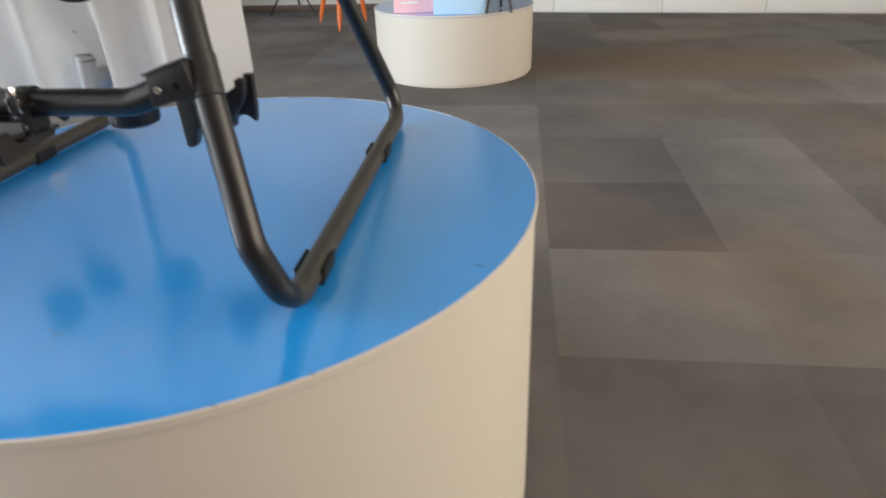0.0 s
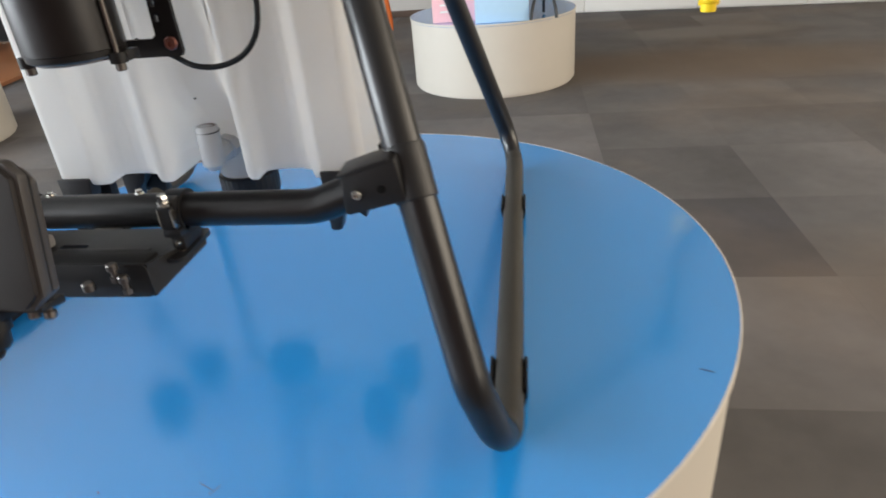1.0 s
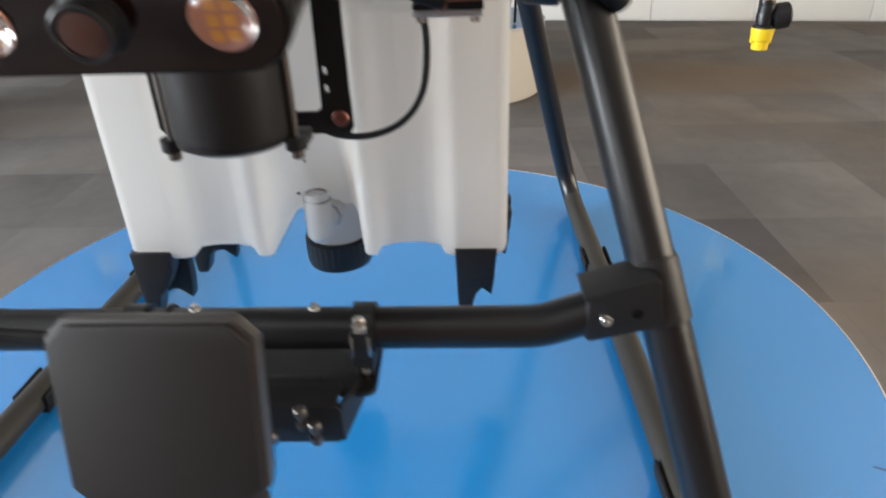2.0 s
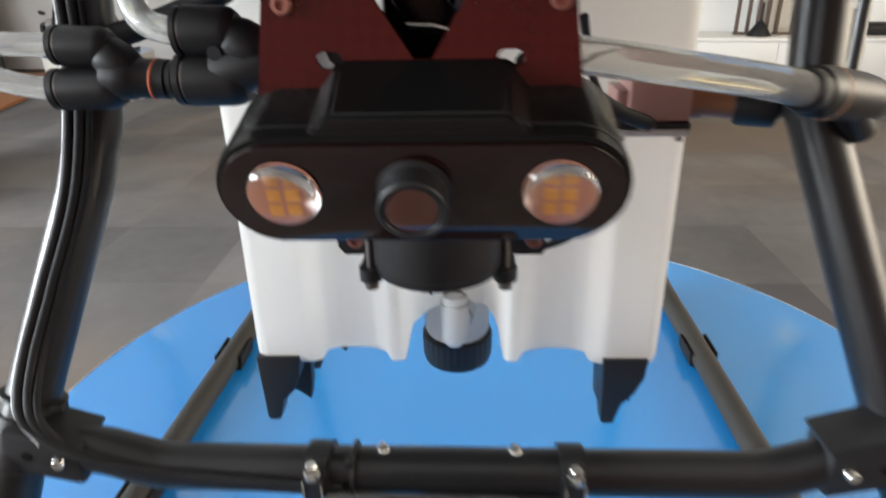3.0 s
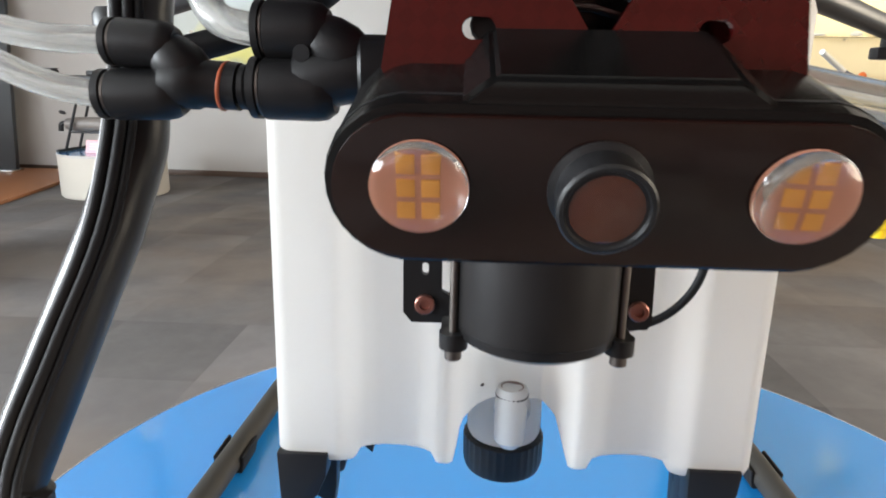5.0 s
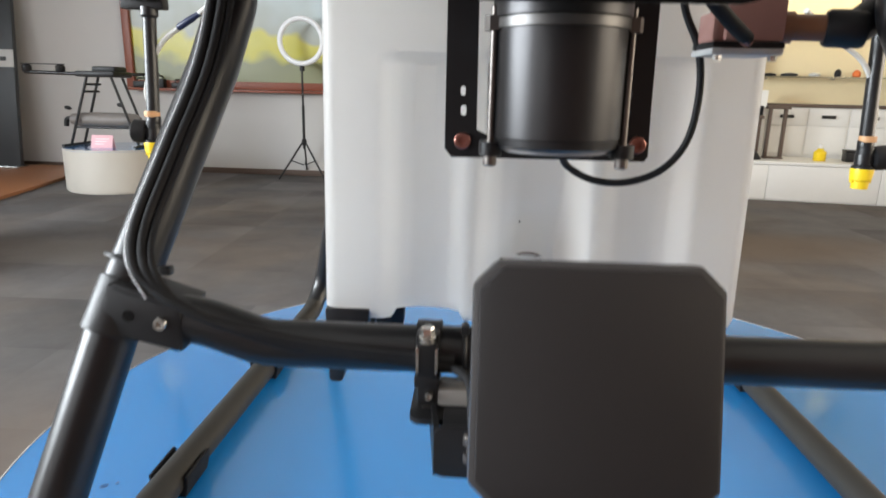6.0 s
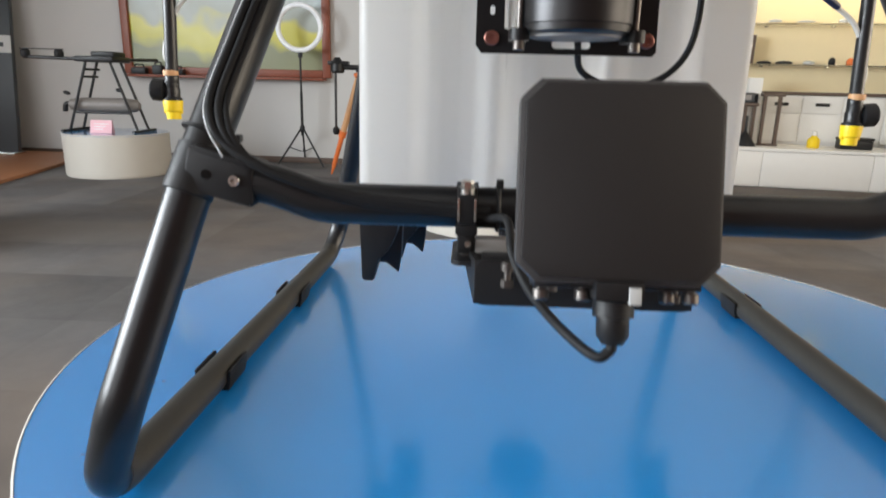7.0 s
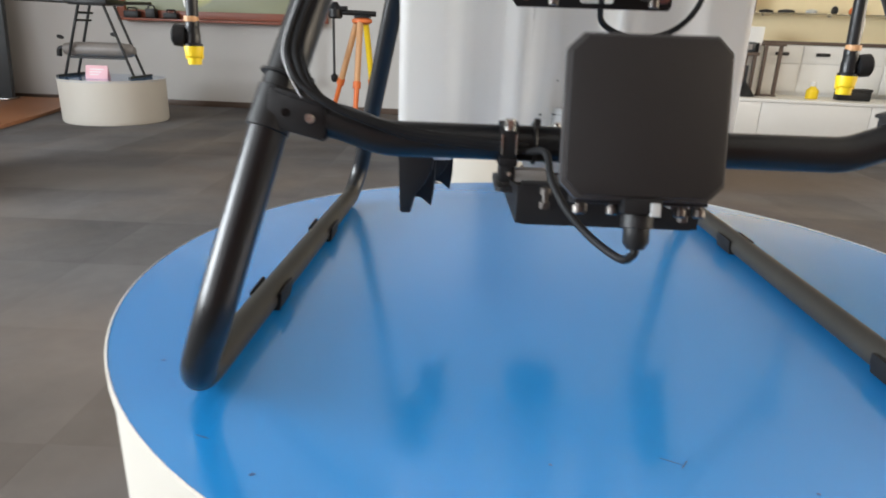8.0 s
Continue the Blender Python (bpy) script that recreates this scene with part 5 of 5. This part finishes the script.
# ---- white counter and lit cabinet ----
cm = Matrix.Translation((2.37, 5.226, 0)) @ Matrix.Rotation(math.atan(-0.167), 4, "Z")
x = -2.35
for k, w in enumerate((0.78, 0.95, 0.84, 0.90, 0.92)):
    unit2 = thing("counter_unit", cm @ Vector((x + w / 2, 0.3, 0)), "low white lacquered counter unit on the carpet", "counter", "white counter")
    part("carcass", box(x + 0.002, 0.018, 0.0, x + w - 0.002, 0.55, 0.321, 0.002, cm), WHITEL, unit2)
    part("front_panel", box(x + 0.002, 0.0, 0.012, x + w - 0.002, 0.0175, 0.319, 0.002, cm), WHITEL, unit2)
    x += w
solid("countertop", box(-2.36, -0.012, 0.323, x + 0.01, 0.56, 0.351, 0.003, cm), WHITEL, "long white countertop over the counter units", "countertop")

cab = thing("display_cabinet", cm @ Vector((0.75, 0.75, 0)), "white cabinet with cream back panel and glass shelves lit from above", "cabinet")
part("lower_body", box(-0.570, 0.60, 0.0, 1.75, 0.93, 0.811, 0.003, cm), WHITEL, cab)
for k in range(4):
    dr = part("drawer", box(0.30 + k * 0.36, 0.585, 0.645, 0.64 + k * 0.36, 0.599, 0.801, 0.002, cm), WHITEL, cab)
    part("handle", box(0.41 + k * 0.36, 0.560, 0.713, 0.53 + k * 0.36, 0.584, 0.743, 0.008, cm), PLASTIC, dr, "dark cup handle")
    part("door", box(0.30 + k * 0.36, 0.585, 0.38, 0.64 + k * 0.36, 0.599, 0.635, 0.002, cm), WHITEL, cab)
part("worktop", box(-0.590, 0.575, 0.812, 1.77, 0.94, 0.842, 0.003, cm), WOODDARK, cab, "dark brown wooden ledge")
part("back_panel", box(-0.570, 0.915, 0.843, 1.75, 0.935, 2.03, 0, cm), CREAM, cab, "warm lit cream back panel")
for a, c in ((-0.62, -0.57), (1.75, 1.80)):
    part("side_panel", box(a, 0.60, 0.843, c, 0.936, 2.03, 0.002, cm), WHITEL, cab)
part("top_panel", box(-0.62, 0.60, 2.031, 1.80, 0.936, 2.07, 0.002, cm), WHITEL, cab)
for z in (1.085, 1.46):
    part("glass_shelf", box(-0.568, 0.64, z, 1.748, 0.912, z + 0.010, 0.001, cm), GLASSM, cab, "clear glass shelf")
    for xx in (0.30, 0.9, 1.5):
        part("shelf_clip", box(xx, 0.88, z - 0.012, xx + 0.03, 0.914, z - 0.001, 0.002, cm), STEEL, cab)


def shelf_item(x, y, z, w, h, m, label):
    bm = lathe([(w * 0.35, 0), (w * 0.5, h * 0.15), (w * 0.5, h * 0.6), (w * 0.3, h * 0.85), (0, h)], cm @ Matrix.Translation((x, y, z)), 12)
    return solid("shelf_part", bm, m, label, "spare part", "parts on the shelves")


for xx, ww, hh, mm, lb in ((0.30, 0.13, 0.03, RUBBER, "flat dark spare part on a glass shelf"), (0.48, 0.15, 0.035, PLASTIC, "flat dark spare part on a glass shelf"), (0.70, 0.10, 0.04, GREY, "grey spare part on a glass shelf"),
                           (0.90, 0.06, 0.075, PLASTIC, "dark knob on a glass shelf"), (1.06, 0.07, 0.070, SURVEY, "orange-red knob on a glass shelf")):
    shelf_item(xx, 0.74, 1.096, ww, hh, mm, lb)
for xx, ww, hh in ((0.35, 0.12, 0.04), (0.62, 0.16, 0.03), (0.95, 0.10, 0.05)):
    shelf_item(xx, 0.74, 1.471, ww, hh, GREY, "grey spare part on a glass shelf")

for xx in (0.03, 0.16):
    sb = thing("parts_case", cm @ Vector((xx, 0.76, 1.096)), "upright dark brown case on a glass shelf", "case", "cases on the shelf")
    part("case", box(xx - 0.035, 0.70, 1.0965, xx + 0.035, 0.82, 1.36, 0.005, cm), WOODDARK, sb)
    part("clasp", box(xx - 0.008, 0.694, 1.24, xx + 0.008, 0.6995, 1.28, 0.001, cm), STEEL, sb)

# things on the counter
def rack(x0, x1, z1, posts, label):
    """An upright rack: posts, a base rail and a shelf."""
    r = thing("wooden_rack", cm @ Vector(((x0 + x1) / 2, 0.29, 0.351)), label, "rack", "racks on the counter")
    part("base_rail", box(x0, 0.25, 0.352, x1, 0.33, 0.368, 0.003, cm), WOODDARK, r)
    for xx in posts:
        part("post", box(xx, 0.265, 0.3685, xx + 0.026, 0.315, z1, 0.003, cm), WOODDARK, r)
    part("shelf", box(x0 - 0.012, 0.24, z1 + 0.001, x1 + 0.012, 0.34, z1 + 0.030, 0.004, cm), WOODDARK, r)


rack(0.225, 0.392, 0.795, (0.232, 0.360), "dark brown upright rack on the white counter")
rack(-0.10, 0.178, 0.705, (-0.095, -0.005, 0.075, 0.150), "dark brown rack with a shelf and four posts on the counter")
dev = thing("charger_box", cm @ Vector((0.03, 0.29, 0.736)), "dark grey charger on the rack's shelf", "charger")
part("case", box(-0.08, 0.25, 0.737, 0.145, 0.33, 0.825, 0.008, cm), DARKP, dev)
part("panel", box(-0.05, 0.2465, 0.757, 0.115, 0.2498, 0.805, 0.001, cm), DULLGREY, dev)
stand = solid("cable_cone", join(lathe([(0.10, 0.0), (0.10, 0.01), (0.035, 0.10), (0.012, 0.13), (0.010, 0.27), (0, 0.27)], cm @ Matrix.Translation((0.085, 0.17, 0.352)), 16)), PLASTIC, "black cone-shaped stand on the counter", "stand")
wb = thing("white_box", cm @ Vector((0.16, 0.47, 0.351)), "white carton with a dark window on the counter", "box")
part("carton", box(0.115, 0.40, 0.352, 0.235, 0.54, 0.96, 0.004, cm), WHITEL, wb)
part("window", box(0.135, 0.394, 0.70, 0.21, 0.3995, 0.82, 0.001, cm), DARKP, wb)
bt = cm @ Vector((0.685, 0.22, 0.352))
bottle = thing("spray_bottle", bt, "yellow bottle with white cap on the counter", "bottle")
part("body", lathe([(0.045, 0), (0.052, 0.01), (0.052, 0.075), (0.025, 0.10), (0.022, 0.11), (0, 0.11)], Matrix.Translation(bt), 20), YELLOW, bottle)
part("cap", lathe([(0.022, 0.1105), (0.022, 0.145), (0.015, 0.15), (0, 0.15)], Matrix.Translation(bt), 16), WHITEL, bottle)
kit = thing("tool_box", cm @ Vector((1.03, 0.25, 0.352)), "small black box on the counter", "box")
part("body", box(0.90, 0.20, 0.352, 1.17, 0.32, 0.43, 0.008, cm), PLASTIC, kit)
part("lid", box(0.895, 0.195, 0.431, 1.175, 0.325, 0.455, 0.006, cm), PLASTIC, kit)
solid("white_sack", lathe([(0.16, 0), (0.19, 0.04), (0.17, 0.16), (0.10, 0.24), (0, 0.26)], cm @ Matrix.Translation((1.50, 0.24, 0.352)) @ Matrix.Rotation(0.4, 4, "Z"), 9), WHITEL, "white lumpy sack on the counter", "sack")

# ---- floor tiles ----
def carpet_tile(size, h, c, material):
    bm = bmesh.new()
    a, b = size / 2, size / 2 - c
    lo = [bm.verts.new((x * a, y * a, -h)) for x, y in ((-1, -1), (1, -1), (1, 1), (-1, 1))]
    mi = [bm.verts.new((x * a, y * a, -c)) for x, y in ((-1, -1), (1, -1), (1, 1), (-1, 1))]
    up = [bm.verts.new((x * b, y * b, 0)) for x, y in ((-1, -1), (1, -1), (1, 1), (-1, 1))]
    for p, q in ((lo, mi), (mi, up)):
        for k in range(4):
            bm.faces.new((p[k], p[(k + 1) % 4], q[(k + 1) % 4], q[k]))
    bm.faces.new(up)
    me = bpy.data.meshes.new("carpet_tile")
    bm.to_mesh(me)
    bm.free()
    me.materials.append(material)
    return me


PITCH = 0.510
TILE = carpet_tile(PITCH - 0.0001, 0.0058, 0.0002, CARPET)
ODD = carpet_tile(PITCH - 0.0001, 0.0058, 0.0002, DARKTILE)
verts, faces = [], []
for i in range(-15, 10):
    for j in range(-10, 12):
        x, y = 1.113 - PITCH / 2 + i * PITCH, 0.917 - PITCH / 2 + j * PITCH
        if not (-6.7 < x < 4.5 and -4.0 < y < 7.1):
            continue
        if y > 0.2 and -3.6 < x < 4.3:
            t = new("carpet_tile", ODD if (i, j) == (0, 1) else TILE)
            t.location = Vector((x, y, 0)) - ORIGIN[floor]
            t.rotation_euler.z = (random.random() < 0.5) * math.pi / 2
            t.parent = floor
        else:
            k = len(verts)
            a = PITCH / 2 - 0.00005
            verts += [(x + u * (a - e), y + v * (a - e), z) for z, e in ((-0.0058, 0), (-0.0002, 0), (0, 0.0002)) for u, v in ((-1, -1), (1, -1), (1, 1), (-1, 1))]
            for p in (0, 4):
                faces += [(k + p + q, k + p + (q + 1) % 4, k + p + 4 + (q + 1) % 4, k + p + 4 + q) for q in range(4)]
            faces.append((k + 8, k + 9, k + 10, k + 11))
me = bpy.data.meshes.new("carpet_tiles")
me.from_pydata([(Vector(v) - ORIGIN[floor])[:] for v in verts], [], faces)
me.materials.append(OUTERCARPET)
rest = new("carpet_tiles", me)
rest.parent = floor
tagged(rest, "grey carpet tiles of the outer floor", kind="stuff")
